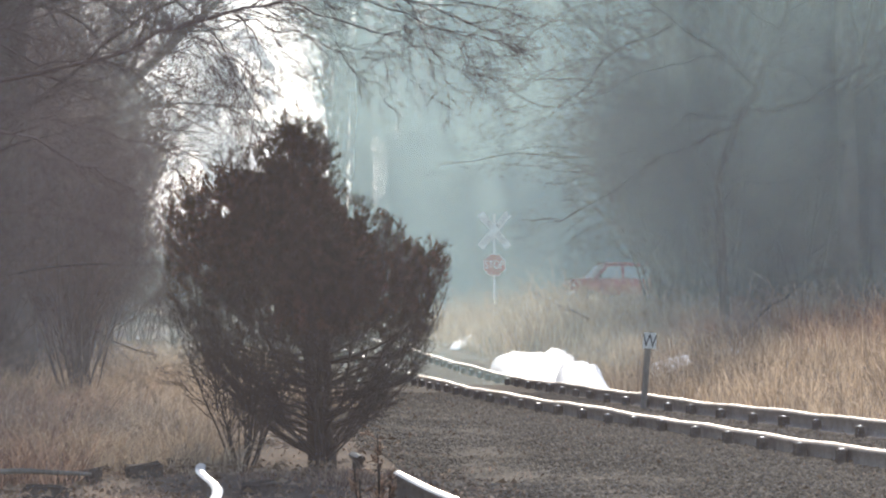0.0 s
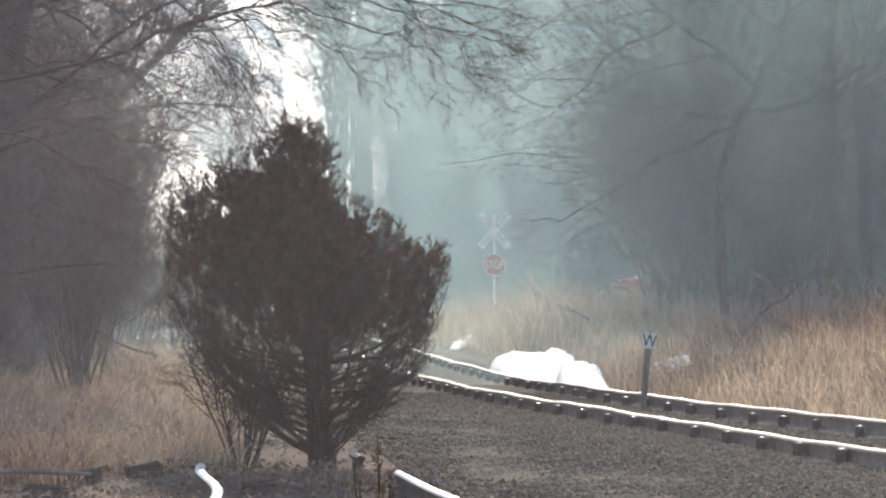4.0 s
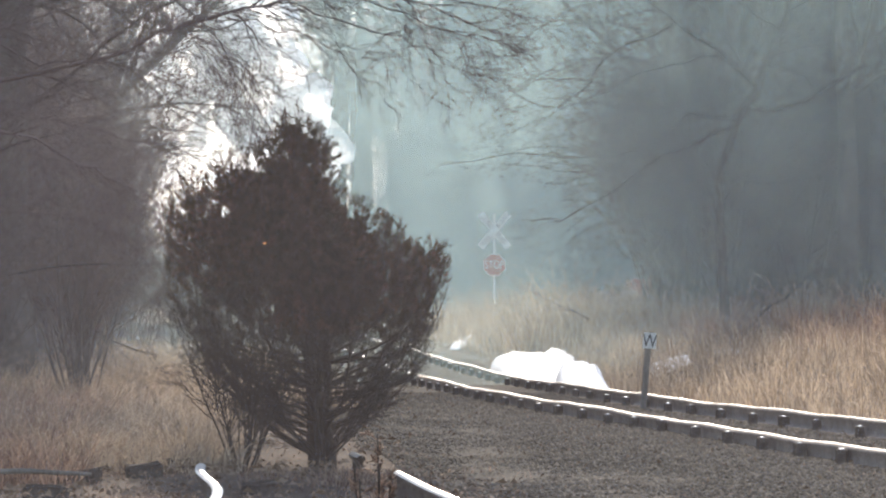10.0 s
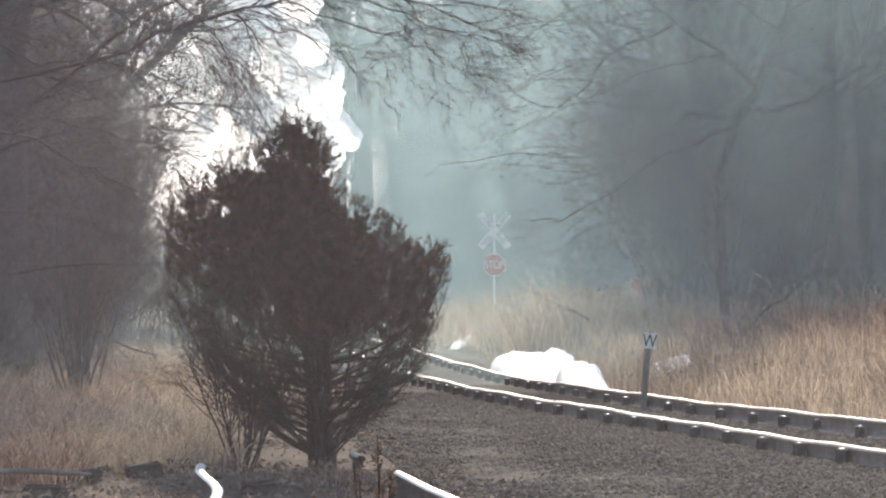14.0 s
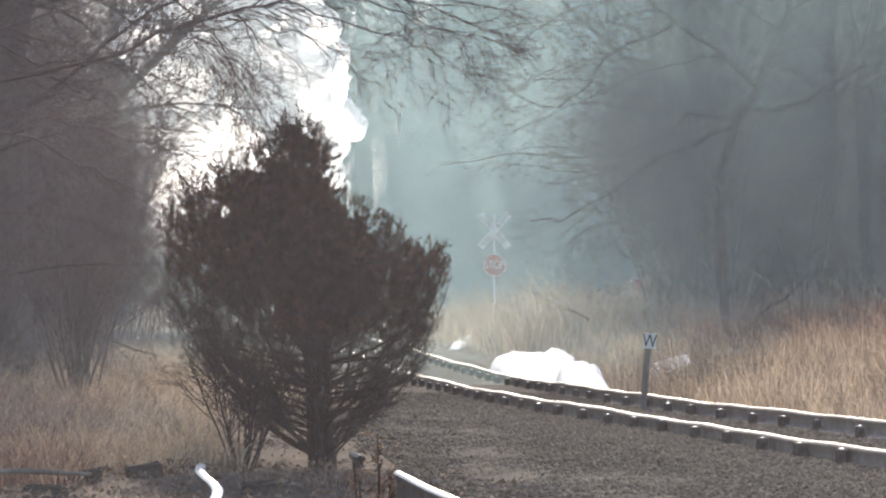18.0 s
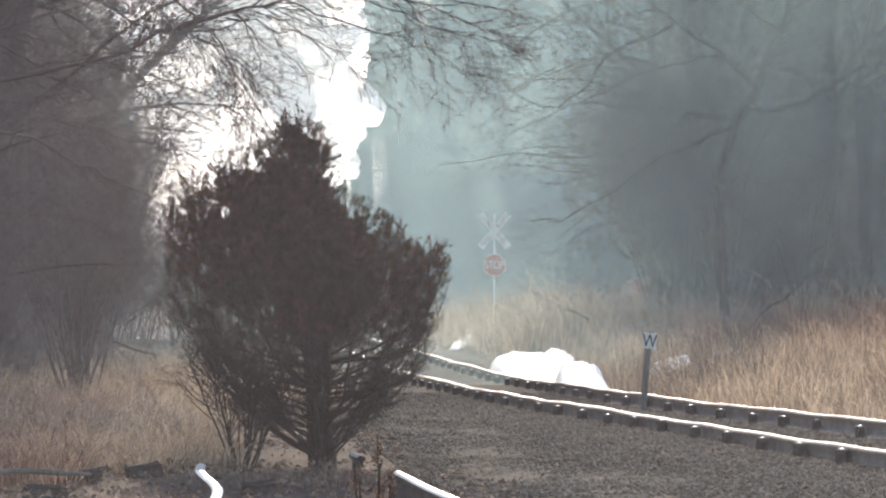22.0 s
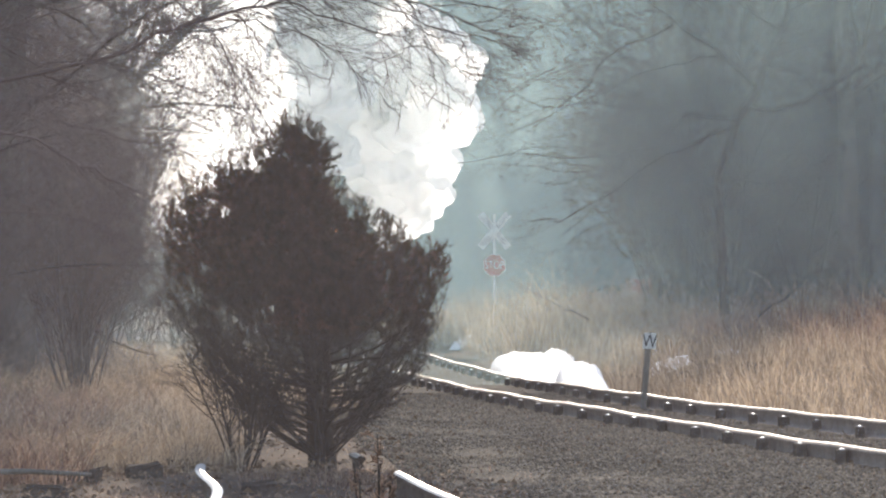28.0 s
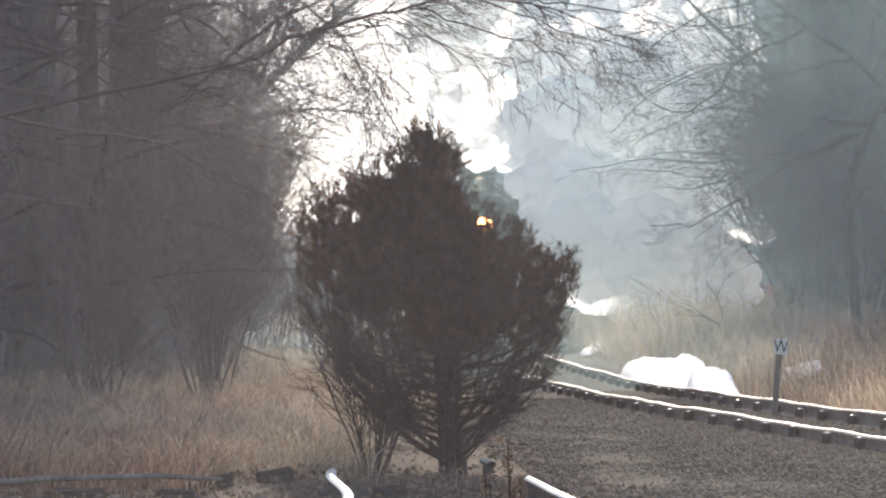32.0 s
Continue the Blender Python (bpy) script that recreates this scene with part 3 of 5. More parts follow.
# ---------------------------------------------------------------- grass
def grass_field(name, seed, n, xr, yr, hr, width, mat, label, keep=None, lean=0.75):
    """Dead grass: loose blades between tussocks whose blades fan out and lean one way."""
    rng = np.random.default_rng(seed)

    def spots(m):
        y = yr[0] + (yr[1] - yr[0]) * rng.random(m) ** 1.15
        return xr[0](y) + (xr[1](y) - xr[0](y)) * rng.random(m), y

    m = n // 45
    cx, cy = spots(m)
    size, lx, ly = rng.uniform(0.55, 1.35, m), rng.normal(0, 0.28, m), rng.normal(0, 0.28, m)
    x, y = spots(n)
    pick = rng.integers(0, m, n)
    tied = rng.random(n) < 0.62
    reach = 0.13 * size[pick]
    dx, dy = rng.normal(0, 1, n) * reach, rng.normal(0, 1, n) * reach
    x, y = np.where(tied, cx[pick] + dx, x), np.where(tied, cy[pick] + dy, y)
    h = (hr[0] + (hr[1] - hr[0]) * rng.random(n)) * np.where(tied, size[pick], 0.72)
    drift = np.where(tied, lx[pick] + dx * 1.6, 0), np.where(tied, ly[pick] + dy * 1.6, 0)
    tuft = np.array([noise.noise((a * 0.9, b * 0.5, seed)) for a, b in zip(x, y)])
    ok = tuft + rng.random(n) * 0.7 > 0.02
    if keep is not None:
        ok &= keep(x, y, rng)
    x, y, h, tuft = x[ok], y[ok], h[ok], tuft[ok]
    h = h * (0.8 + 0.6 * np.clip(tuft + 0.3, 0, 1))
    v, t = blades(rng, x, y, land(x, y) - 0.02, h, width, lean, (drift[0][ok], drift[1][ok]))
    return tagged(put(new(name, tri_mesh(name, v, t)), mat), label, "grass", kind="stuff")


grass_field("tall_dry_grass", 21, 46000, (lambda y: track_x(y) + 1.6, lambda y: 0.14 * y + 2.5), (34, 75), (0.25, 0.62), 0.009, GRASS, "tall dry straw-coloured grass beside the track",
            keep=lambda x, y, rng: ~(((np.abs(x - 1.60) < 0.72) & (np.abs(y - 65) < 8)) | ((np.abs(x - 2.0) < 0.36) & (np.abs(y - 56) < 3.5))))
grass_field("tall_dry_grass", 22, 40000, (lambda y: track_x(y) + 2.2, lambda y: 0.14 * y + 2.5), (75, 124), (0.55, 1.45), 0.010, GRASS, "tall dry straw-coloured grass beside the track")
grass_field("russet_grass", 23, 26000, (lambda y: track_x(y) + 4.2, lambda y: 0.14 * y + 2.5), (42, 80), (0.5, 1.0), 0.009, REED, "tall russet grass stems at the wood's edge")
grass_field("tall_dry_grass", 24, 60000, (lambda y: -0.15 * y - 2.0, lambda y: -1.3 - 0.078 * (y - 26)), (29.5, 48), (0.12, 0.46), 0.008, GRASS, "matted dry straw-coloured grass", lean=1.3)
grass_field("russet_grass", 25, 24000, (lambda y: -0.15 * y - 2.0, lambda y: -2.6 - 0.06 * (y - 26)), (28, 42), (0.2, 0.55), 0.008, REED, "russet dead grass and weeds", lean=1.1)
grass_field("tall_dry_grass", 27, 22000, (lambda y: -0.13 * y, lambda y: track_x(y) - 2.6), (46, 82), (0.3, 0.65), 0.008, GRASS, "tall dry straw-coloured grass along the wood", lean=0.9)
grass_field("low_dead_grass", 28, 900, (lambda y: -0.85 + 0 * y, lambda y: -0.45 + 0 * y), (28.3, 28.95), (0.10, 0.20), 0.005, REED, "dead grass round the end of a broken rail", lean=0.9)
grass_field("low_dead_grass", 26, 9000, (lambda y: -0.15 * y - 1.0, lambda y: siding_x(y) + 1.5), (21, 30), (0.03, 0.12), 0.006, REED, "short dead grass over the siding", lean=0.9)


# ---------------------------------------------------------------- the cedar bush before the siding
CROWN_Z = [0.11, 0.25, 0.39, 0.57, 0.76, 0.94, 1.13, 1.36, 1.55, 1.73, 1.82, 1.96, 2.08, 2.19, 2.29, 2.43, 2.50, 2.60, 2.70, 2.82]
CROWN_LEFT = [0.24, 0.52, 0.80, 1.05, 1.21, 1.30, 1.34, 1.33, 1.31, 1.28, 1.29, 1.29, 1.27, 1.19, 1.05, 0.76, 0.56, 0.40, 0.33, 0.27]
CROWN_RIGHT = [0.15, 0.36, 0.55, 0.73, 0.85, 0.93, 0.96, 1.02, 1.04, 0.97, 0.76, 0.50, 0.34, 0.16, 0.07, 0.03, 0.04, -0.02, -0.10, -0.20]


def crown_reach(z):
    """How far the crown reaches left and right of the trunk at a height."""
    return np.interp(z, CROWN_Z, CROWN_LEFT), np.interp(z, CROWN_Z, CROWN_RIGHT)


def in_crown(p, grow=1.0):
    lo, hi = crown_reach(p[2])
    return -lo * grow < p[0] < hi * grow and abs(p[1]) < 0.36 * (lo + hi) * grow + 0.05


def sprays(rng, base, out, ln, wd):
    """Small pointed sprays, each of two crossed blades."""
    n = len(base)
    w = np.cross(out, rng.normal(0, 1, (n, 3)))
    w /= np.linalg.norm(w, axis=1)[:, None]
    w2 = np.cross(out, w)
    wd = wd[:, None]
    tip, mid = base + out * ln[:, None], base + out * ln[:, None] * 0.4
    v = np.stack([base, mid + w * wd, mid - w * wd, tip, mid + w2 * wd, mid - w2 * wd], 1).reshape(-1, 3)
    o = (np.arange(n) * 6)[:, None]
    f = np.concatenate([o + np.array([q]) for q in ((0, 1, 3), (0, 3, 2), (0, 4, 3), (0, 3, 5))])
    return v, f


def make_cedar():
    rng = np.random.default_rng(31)
    t = new("cedar_bush")
    trunk, boughs, shoots = Tubes(), Tubes(), Tubes()
    # a tight cluster of upright stems
    for k in range(8):
        a = k * 2.4
        top = np.array((-0.12 + 0.34 * math.cos(a), 0.3 * math.sin(a), rng.uniform(1.5, 2.1)))
        if k == 0:
            top = np.array((-0.23, 0.0, 2.70))
        foot = np.array((0.085 * math.cos(a), 0.07 * math.sin(a), -0.12))
        u = np.linspace(0, 1, 10)[:, None]
        line = foot * (1 - u) + top * u - np.array((0.10 * math.cos(a), 0.1 * math.sin(a), 0)) * np.sin(u * 3.1416) + rng.normal(0, 0.012, (10, 3))
        r = rng.uniform(0.026, 0.042)
        trunk.add(line, np.linspace(r, 0.008, 10), 7)
    # boughs that leave the cluster low, sweep outwards and turn up at the rim
    for k in range(92):
        a = k * 2.4 + rng.random() * 0.6
        c, s = math.cos(a), math.sin(a)
        z0 = 0.04 + 0.95 * rng.random() ** 1.3
        zt = max(z0 + 0.30, 0.45 + 1.35 * rng.random() ** 1.15)
        lo, hi = crown_reach(zt)
        wide = hi if c > 0 else lo
        far = (0.70 + 0.27 * rng.random() ** 0.6)
        end = np.array((wide * c * far, s * 0.34 * (lo + hi) * far, zt))
        start = np.array((0.05 * c, 0.05 * s, z0))
        zc = z0 + (zt - z0) * rng.uniform(0.12, 0.42)
        lo, hi = crown_reach(zc)
        mid = np.array((min(wide, (hi if c > 0 else lo) * 1.15) * c * 0.98 * far, end[1] * 0.95, zc))
        u = np.linspace(0, 1, 14)[:, None]
        line = (1 - u) ** 2 * start + 2 * u * (1 - u) * mid + u * u * end + np.cumsum(rng.normal(0, 0.008, (14, 3)), 0)
        r = rng.uniform(0.007, 0.017)
        boughs.add(line, np.linspace(r, 0.0035, 14), 5)
        for q in range(22):
            i = int(rng.integers(3, 14))
            d = line[i] - line[i - 1]
            d /= np.linalg.norm(d)
            w = d * 0.6 + rng.normal(0, 0.55, 3) + np.array((0.25 * c, 0.1 * s, 0.1))
            sub = wander(rng, line[i], w, rng.uniform(0.12, 0.42), 6, 0.20, 0.10)
            if not in_crown(sub[-1], 1.02):
                continue
            shoots.add(sub, np.linspace(0.0036, 0.0014, 7), 3)
            for _ in range(2):
                s2 = wander(rng, sub[rng.integers(1, 6)], w + rng.normal(0, 0.7, 3), rng.uniform(0.06, 0.20), 4, 0.22, 0.06)
                if in_crown(s2[-1], 1.03):
                    shoots.add(s2, np.linspace(0.0024, 0.0011, 5), 3)
    child("trunk", trunk.mesh("trunk"), CEDAR_WOOD, t, "cluster of dark shreddy stems")
    child("boughs", boughs.mesh("boughs"), CEDAR_WOOD, t, "bare boughs sweeping outwards and up")
    child("shoots", shoots.mesh("shoots"), CEDAR_WOOD, t, "fine tangled bare shoots")
    # feathery plumes, packed within the crown and thinning out towards its lower rim
    vs, fs, count = [], [], 0
    plumes = []
    while len(plumes) < 3000:
        z = 1.10 + 1.68 * rng.random() ** 1.25
        lo, hi = crown_reach(z)
        a, rr = rng.random() * 6.283, math.sqrt(rng.random())
        c, s = math.cos(a) * rr, math.sin(a) * rr
        p = np.array(((hi - lo) / 2 + (hi + lo) / 2 * c * 0.97, s * (0.40 * (lo + hi) + 0.06), z))
        hem = 1.42 + 0.12 * (p[0] < -0.4) + 0.22 * min(1.0, (p[0] / 1.1) ** 2) + 0.14 * noise.noise((p[0] * 3, p[1] * 3, 7.0))
        if z < hem and rng.random() < 0.20 + 1.5 * (hem - z):
            continue
        # loose, open clusters at the shoulder and the top
        if (z > 2.38 or (p[0] < -0.75 and z > 1.95)) and noise.noise((p[0] * 6, p[1] * 4, z * 6)) < -0.16:
            continue
        if z > 2.42 and rng.random() < 0.55:
            continue
        ln = rng.uniform(0.07, 0.20)
        way = np.array((c * 0.8, s * 0.6, 0.75)) + rng.normal(0, 0.40, 3)
        plumes.append((wander(rng, p - way / np.linalg.norm(way) * ln * 0.85, way, ln, 5, 0.16, 0.03), rng.uniform(0.022, 0.045), int(ln * 800)))
    # single twigs that stand out of the outline
    for k in range(330):
        z = 1.45 + 1.35 * rng.random()
        lo, hi = crown_reach(z)
        side = 1 if rng.random() < 0.55 else -1
        y = rng.normal(0, 0.13) * (lo + hi)
        f = math.sqrt(max(0.05, 1 - (y / (0.42 * (lo + hi) + 0.05)) ** 2))
        p = np.array(((hi - lo) / 2 + side * (hi + lo) / 2 * f * 0.96, y, z))
        way = (side * 0.35 + rng.normal(0, 0.3), rng.normal(0, 0.3), 1.0)
        ln = rng.uniform(0.07, 0.17)
        line = wander(rng, p, way, ln, 5, 0.16, 0.06)
        plumes.append((line, rng.uniform(0.010, 0.020), int(ln * 260)))
    # the ragged leader, the loose spray that leans out beside it, and a small spire on the shoulder
    for n, at, spread, way, ln, wide, dense in ((9, (-0.24, 0, 2.52), 0.05, (-0.05, 0, 1), 0.22, 0.026, 520), (10, (-0.10, 0, 2.47), 0.05, (0.85, 0, 0.55), 0.20, 0.024, 480),
                                                (6, (-0.36, 0, 2.52), 0.06, (-0.4, 0, 1), 0.16, 0.022, 420), (5, (0.53, 0, 1.86), 0.03, (0.0, 0, 1), 0.18, 0.020, 420), (4, (0.93, 0, 1.70), 0.03, (0.15, 0, 1), 0.15, 0.018, 380),
                                                (7, (-0.80, 0, 2.38), 0.05, (-0.2, 0, 1), 0.16, 0.020, 420), (5, (-1.08, 0, 2.18), 0.05, (-0.3, 0, 1), 0.15, 0.020, 380), (5, (-0.58, 0, 2.48), 0.05, (-0.1, 0, 1), 0.15, 0.020, 380)):
        for _ in range(n):
            p = np.array(at) + rng.normal(0, spread, 3)
            length = ln * rng.uniform(0.6, 1.25)
            plumes.append((wander(rng, p, np.array(way) + rng.normal(0, 0.28, 3), length, 5, 0.16, 0.04), wide, int(length * dense)))
    for line, wide, m in plumes:
        i = rng.integers(0, 5, m)
        f = rng.random(m)[:, None]
        taper = wide * (1.1 - (i[:, None] + f) / 5) ** 0.7
        b = line[i] * (1 - f) + line[i + 1] * f + rng.normal(0, 0.5, (m, 3)) * taper
        o = line[i + 1] - line[i]
        o = o / np.linalg.norm(o, axis=1)[:, None] + rng.normal(0, 0.45, (m, 3))
        o /= np.linalg.norm(o, axis=1)[:, None]
        v, g = sprays(rng, b, o, rng.uniform(0.018, 0.048, m), rng.uniform(0.0012, 0.0030, m))
        vs.append(v)
        fs.append(g + count)
        count += len(v)
    child("foliage", tri_mesh("foliage", np.concatenate(vs), np.concatenate(fs)), CEDAR, t, "dense brownish winter cedar foliage")
    t.matrix_basis = pose(-0.98, 31.0, float(land(-0.98, 31.0)) + 0.02)
    tagged(t, "dark brown-green cedar bush with bare stems below", "bush")


make_cedar()

# ---------------------------------------------------------------- bare trees
BRUSH = [(9, 1.7, 0.55, 0.12, 0.05, 0.8), (7, 0.9, 0.5, 0.16, 0.04, 0.8), (5, 0.45, 0.6, 0.18, 0.02, 0.8)]
TREE = [(15, 5.0, 0.42, 0.10, 0.04, 0.9), (8, 2.2, 0.45, 0.14, 0.02, 0.9), (7, 1.0, 0.5, 0.17, 0.0, 0.9), (4, 0.5, 0.6, 0.2, 0.0, 0.9)]
DROOP = [(17, 4.4, 0.36, 0.10, -0.05, 1.1), (9, 1.9, 0.45, 0.14, -0.03, 0.9), (7, 0.9, 0.5, 0.17, 0.0, 0.9), (4, 0.45, 0.6, 0.2, 0.0, 0.9)]

woods = []
for k in range(4):
    woods.append(bare_tree("bare_tree", 40 + k, 13 + k, 0.20 + 0.03 * k, TREE if k % 2 else DROOP, 0.12, 0.04, "leafless grey tree with a tangle of fine twigs", "woodland trees"))
thickets = []
for k in range(4):
    thickets.append(bare_tree("thicket_shrub", 60 + k, 4.6, 0.035, BRUSH, 0.2, 0.08, "dense leafless shrub of thin grey stems", "woodland shrubs", twig=TWIG_RED if k == 1 else TWIG, stems=9, fan=0.28))
for ob in thickets:
    ob["category"] = "shrub"


def plant(kind, rows, seed):
    """Sets out copies at the places given; the first use moves the pattern itself."""
    rng = np.random.default_rng(seed)
    for i, (k, x, y, s) in enumerate(rows):
        src = kind[k]
        m = pose(x, y, float(land(x, y)) - 0.02, 0, 0, rng.random() * 360)
        if "set" not in src:
            src["set"] = 1
            src.matrix_basis = m
            src.scale = (s, s, s)
        else:
            c = copy_thing(src, m)
            c.scale = (s, s, s)


def spread_rows(seed, n, box_, kinds, sizes):
    rng = np.random.default_rng(seed)
    out = []
    for _ in range(n):
        y = rng.uniform(box_[2], box_[3])
        x = rng.uniform(box_[0](y), box_[1](y))
        out.append((int(rng.integers(kinds)), x, y, rng.uniform(*sizes)))
    return out


# left-hand woods, right-hand woods, and those far along the line
plant(thickets, spread_rows(71, 40, (lambda y: -0.155 * y - 2, lambda y: -0.085 * y - 0.6, 55, 84), 4, (0.9, 1.4)), 1)
plant(woods, spread_rows(72, 27, (lambda y: -0.16 * y - 3, lambda y: -0.077 * y - 1.0, 46, 95), 4, (1.0, 1.6)), 2)
plant(thickets, spread_rows(73, 52, (lambda y: 0.064 * y, lambda y: 0.135 * y, 84, 104), 4, (1.0, 1.7)), 3)
plant(woods, spread_rows(74, 14, (lambda y: 0.060 * y, lambda y: 0.14 * y, 84, 100), 4, (0.8, 1.2)), 4)
plant(thickets, spread_rows(78, 40, (lambda y: 0.035 * y, lambda y: 0.135 * y, 155, 200), 4, (2.0, 3.2)), 8)
plant(woods, spread_rows(75, 50, (lambda y: -0.029 * y, lambda y: 0.10 * y, 160, 270), 4, (1.2, 1.9)), 5)
plant(woods, spread_rows(76, 24, (lambda y: -0.15 * y, lambda y: -0.10 * y, 100, 260), 4, (0.55, 0.85)), 6)
plant(thickets, spread_rows(77, 26, (lambda y: -0.014 * y, lambda y: 0.07 * y, 170, 260), 4, (1.8, 3.0)), 7)
# the broad tree at the edge of the right-hand wood
plant(woods, [(2, 5.35, 88, 1.35), (0, 6.3, 86, 1.2), (2, 8.6, 80, 1.0), (1, 9.6, 84, 1.1)], 9)
# single trees in the mist beyond the crossing
plant(woods, [(2, 9.2, 122, 1.3), (0, 11, 140, 1.3), (0, 12, 118, 1.2)], 10)
# brush beside the line beyond the cedar, and under the broad tree
plant(thickets, spread_rows(81, 9, (lambda y: -0.098 * y, lambda y: -0.060 * y, 78, 104), 4, (0.45, 0.75)), 14)
plant(thickets, [(0, 4.95, 87, 1.15), (2, 5.5, 85, 1.3), (1, 5.9, 88, 1.2), (3, 6.5, 84, 1.3), (2, 5.2, 90, 1.2)], 15)
plant(thickets, spread_rows(79, 9, (lambda y: -0.135 * y - 2, lambda y: -0.085 * y - 0.3, 42, 52), 4, (0.45, 0.75)), 11)
# woods left of the line beyond the crossing
plant(woods, spread_rows(80, 12, (lambda y: -0.120 * y, lambda y: -0.083 * y, 105, 200), 4, (0.7, 1.0)), 12)
# bare shrub beside the cedar, and saplings in the grass
small = bare_tree("bare_shrub", 66, 1.5, 0.013, [(9, 0.55, 0.5, 0.14, 0.06, 0.6), (6, 0.28, 0.6, 0.18, 0.05, 0.8)], 0.15, 0.05, "leafless brown shrub beside the cedar", stems=15, fan=0.40, bark=CEDAR_WOOD, twig=CEDAR_WOOD)
small["category"] = "shrub"
small.matrix_basis = pose(-1.62, 30.4, float(land(-1.62, 30.4)))
sapling = bare_tree("sapling", 67, 1.3, 0.022, [(4, 0.8, 0.6, 0.08, 0.05, 0.9), (3, 0.4, 0.5, 0.1, 0.05, 0.8)], 0.5, 0.02, "thin leafless sapling in the dry grass", "saplings", bark=TWIG)
sapling.matrix_basis = pose(3.10, 78, float(land(3.10, 78)))
c = copy_thing(sapling, pose(3.58, 79, float(land(3.58, 79)), 0, 0, 140))
c.scale = (0.8, 0.8, 0.8)
fallen = bare_tree("fallen_branch", 68, 1.3, 0.016, [(9, 0.9, 0.5, 0.05, 0.02, 0.35), (3, 0.35, 0.5, 0.1, 0.02, 0.5)], 0.0, 0.02, "fallen leafless bough lying over the grass", bark=TWIG)
fallen["category"] = "branch"
fallen.matrix_basis = pose(2.60, 71, float(land(2.6, 71)) + 0.72, 0, -66, 5)


def make_overhang():
    """The tree whose long limbs hang across from the left: guided limbs, with twigs of their own."""
    rng = np.random.default_rng(33)
    t = new("overhanging_tree")
    trunk, limbs, twigs = Tubes(), Tubes(), Tubes()
    trunk.add([(-7.6, 33.5, -0.3), (-7.5, 33.4, 1.5), (-7.3, 33.3, 3.5), (-7.2, 33.1, 6.5), (-7.3, 33, 10)], [0.32, 0.26, 0.23, 0.18, 0.08], 10)
    spec = [(9, 0.75, 0.55, 0.10, -0.03, 0.8), (5, 0.38, 0.6, 0.14, -0.02, 0.8), (3, 0.2, 0.7, 0.15, -0.01, 0.8)]
    lines = [
        (0.040, [(-7.3, 33.3, 3.0), (-5.4, 33, 2.75), (-3.57, 33, 3.15), (-2.78, 33, 3.36), (-2.37, 33, 3.54), (-1.88, 33, 3.66), (-1.38, 33, 3.80), (-0.8, 33, 3.87), (-0.12, 33, 3.74), (0.57, 33, 3.48)]),
        (0.014, [(-1.77, 33, 3.67), (-1.64, 32.9, 3.40), (-1.55, 32.8, 3.14), (-1.37, 32.7, 2.92)]),
        (0.014, [(-1.86, 33, 3.66), (-1.55, 33.1, 3.58), (-1.20, 33.2, 3.50), (-0.90, 33.2, 3.37), (-0.70, 33.2, 3.05)]),
        (0.015, [(-1.38, 33, 3.79), (-0.95, 33, 3.60), (-0.51, 33, 3.50), (-0.12, 33, 3.38), (0.03, 33, 3.20)]),
        (0.013, [(-0.8, 33, 3.86), (-0.31, 32.8, 3.64), (0.18, 32.7, 3.44), (0.52, 32.6, 3.42)]),
        (0.012, [(-0.4, 33, 3.89), (0.08, 33, 3.76), (0.57, 33, 3.71), (0.87, 33, 3.59)]),
        (0.016, [(-5.4, 33, 2.75), (-4.2, 32.8, 2.55), (-3.5, 32.7, 2.68), (-3.27, 32.7, 2.85)]),
        (0.030, [(-7.2, 33.2, 4.4), (-5.4, 33.4, 3.6), (-4.6, 33.4, 3.45), (-3.86, 33.4, 3.55), (-3.27, 33.4, 3.75), (-2.5, 33.4, 4.0)]),
        (0.022, [(-7.2, 33.2, 4.9), (-5.2, 33.0, 4.2), (-4.2, 32.8, 3.6), (-3.5, 32.7, 3.2), (-3.05, 32.7, 3.25), (-2.6, 32.6, 3.7)]),
        (0.034, [(-7.3, 33.4, 3.4), (-5.2, 36, 2.9), (-4.1, 38, 2.75), (-3.65, 38, 2.5), (-3.2, 38, 2.31), (-2.8, 38, 2.08), (-2.5, 38, 1.75)]),
    ]
    lines += [
        (0.020, [(-7.2, 33.4, 4.6), (-5.6, 38, 4.2), (-4.32, 40, 3.94), (-3.48, 40, 3.64), (-2.77, 40, 3.40), (-2.17, 40, 3.10), (-1.87, 40, 2.75)]),
        (0.020, [(-7.3, 33.4, 3.6), (-5.6, 38, 3.3), (-4.32, 40, 3.10), (-3.6, 40, 2.92), (-2.89, 40, 2.75), (-2.35, 40, 2.50), (-2.05, 40, 2.20)]),
        (0.018, [(-7.3, 33.4, 2.4), (-5.6, 38, 2.2), (-4.2, 40, 2.03), (-3.6, 40, 1.91), (-3.19, 40, 1.61), (-2.95, 40, 1.19)]),
        (0.018, [(-7.3, 33.2, 5.6), (-5.0, 38, 5.2), (-3.19, 40, 4.41), (-2.71, 40, 3.94), (-2.29, 40, 3.76), (-1.93, 40, 3.40)]),
    ]
    for r, pts in lines:
        fine = []
        for a, b in zip(pts, pts[1:]):
            for q in range(3):
                fine.append(np.array(a) * (1 - q / 3) + np.array(b) * q / 3 + rng.normal(0, 0.018, 3))
        fine.append(np.array(pts[-1]))
        fine = np.array(fine)
        limbs.add(fine, np.linspace(r * 0.62, 0.004, len(fine)), 6)
        own = list(spec)
        k = np.linalg.norm(fine[-1] - fine[0])
        own[0] = (max(5, 8.0 * k), *spec[0][1:])
        sprout(rng, (twigs,), fine, r * 0.36, 0, own)
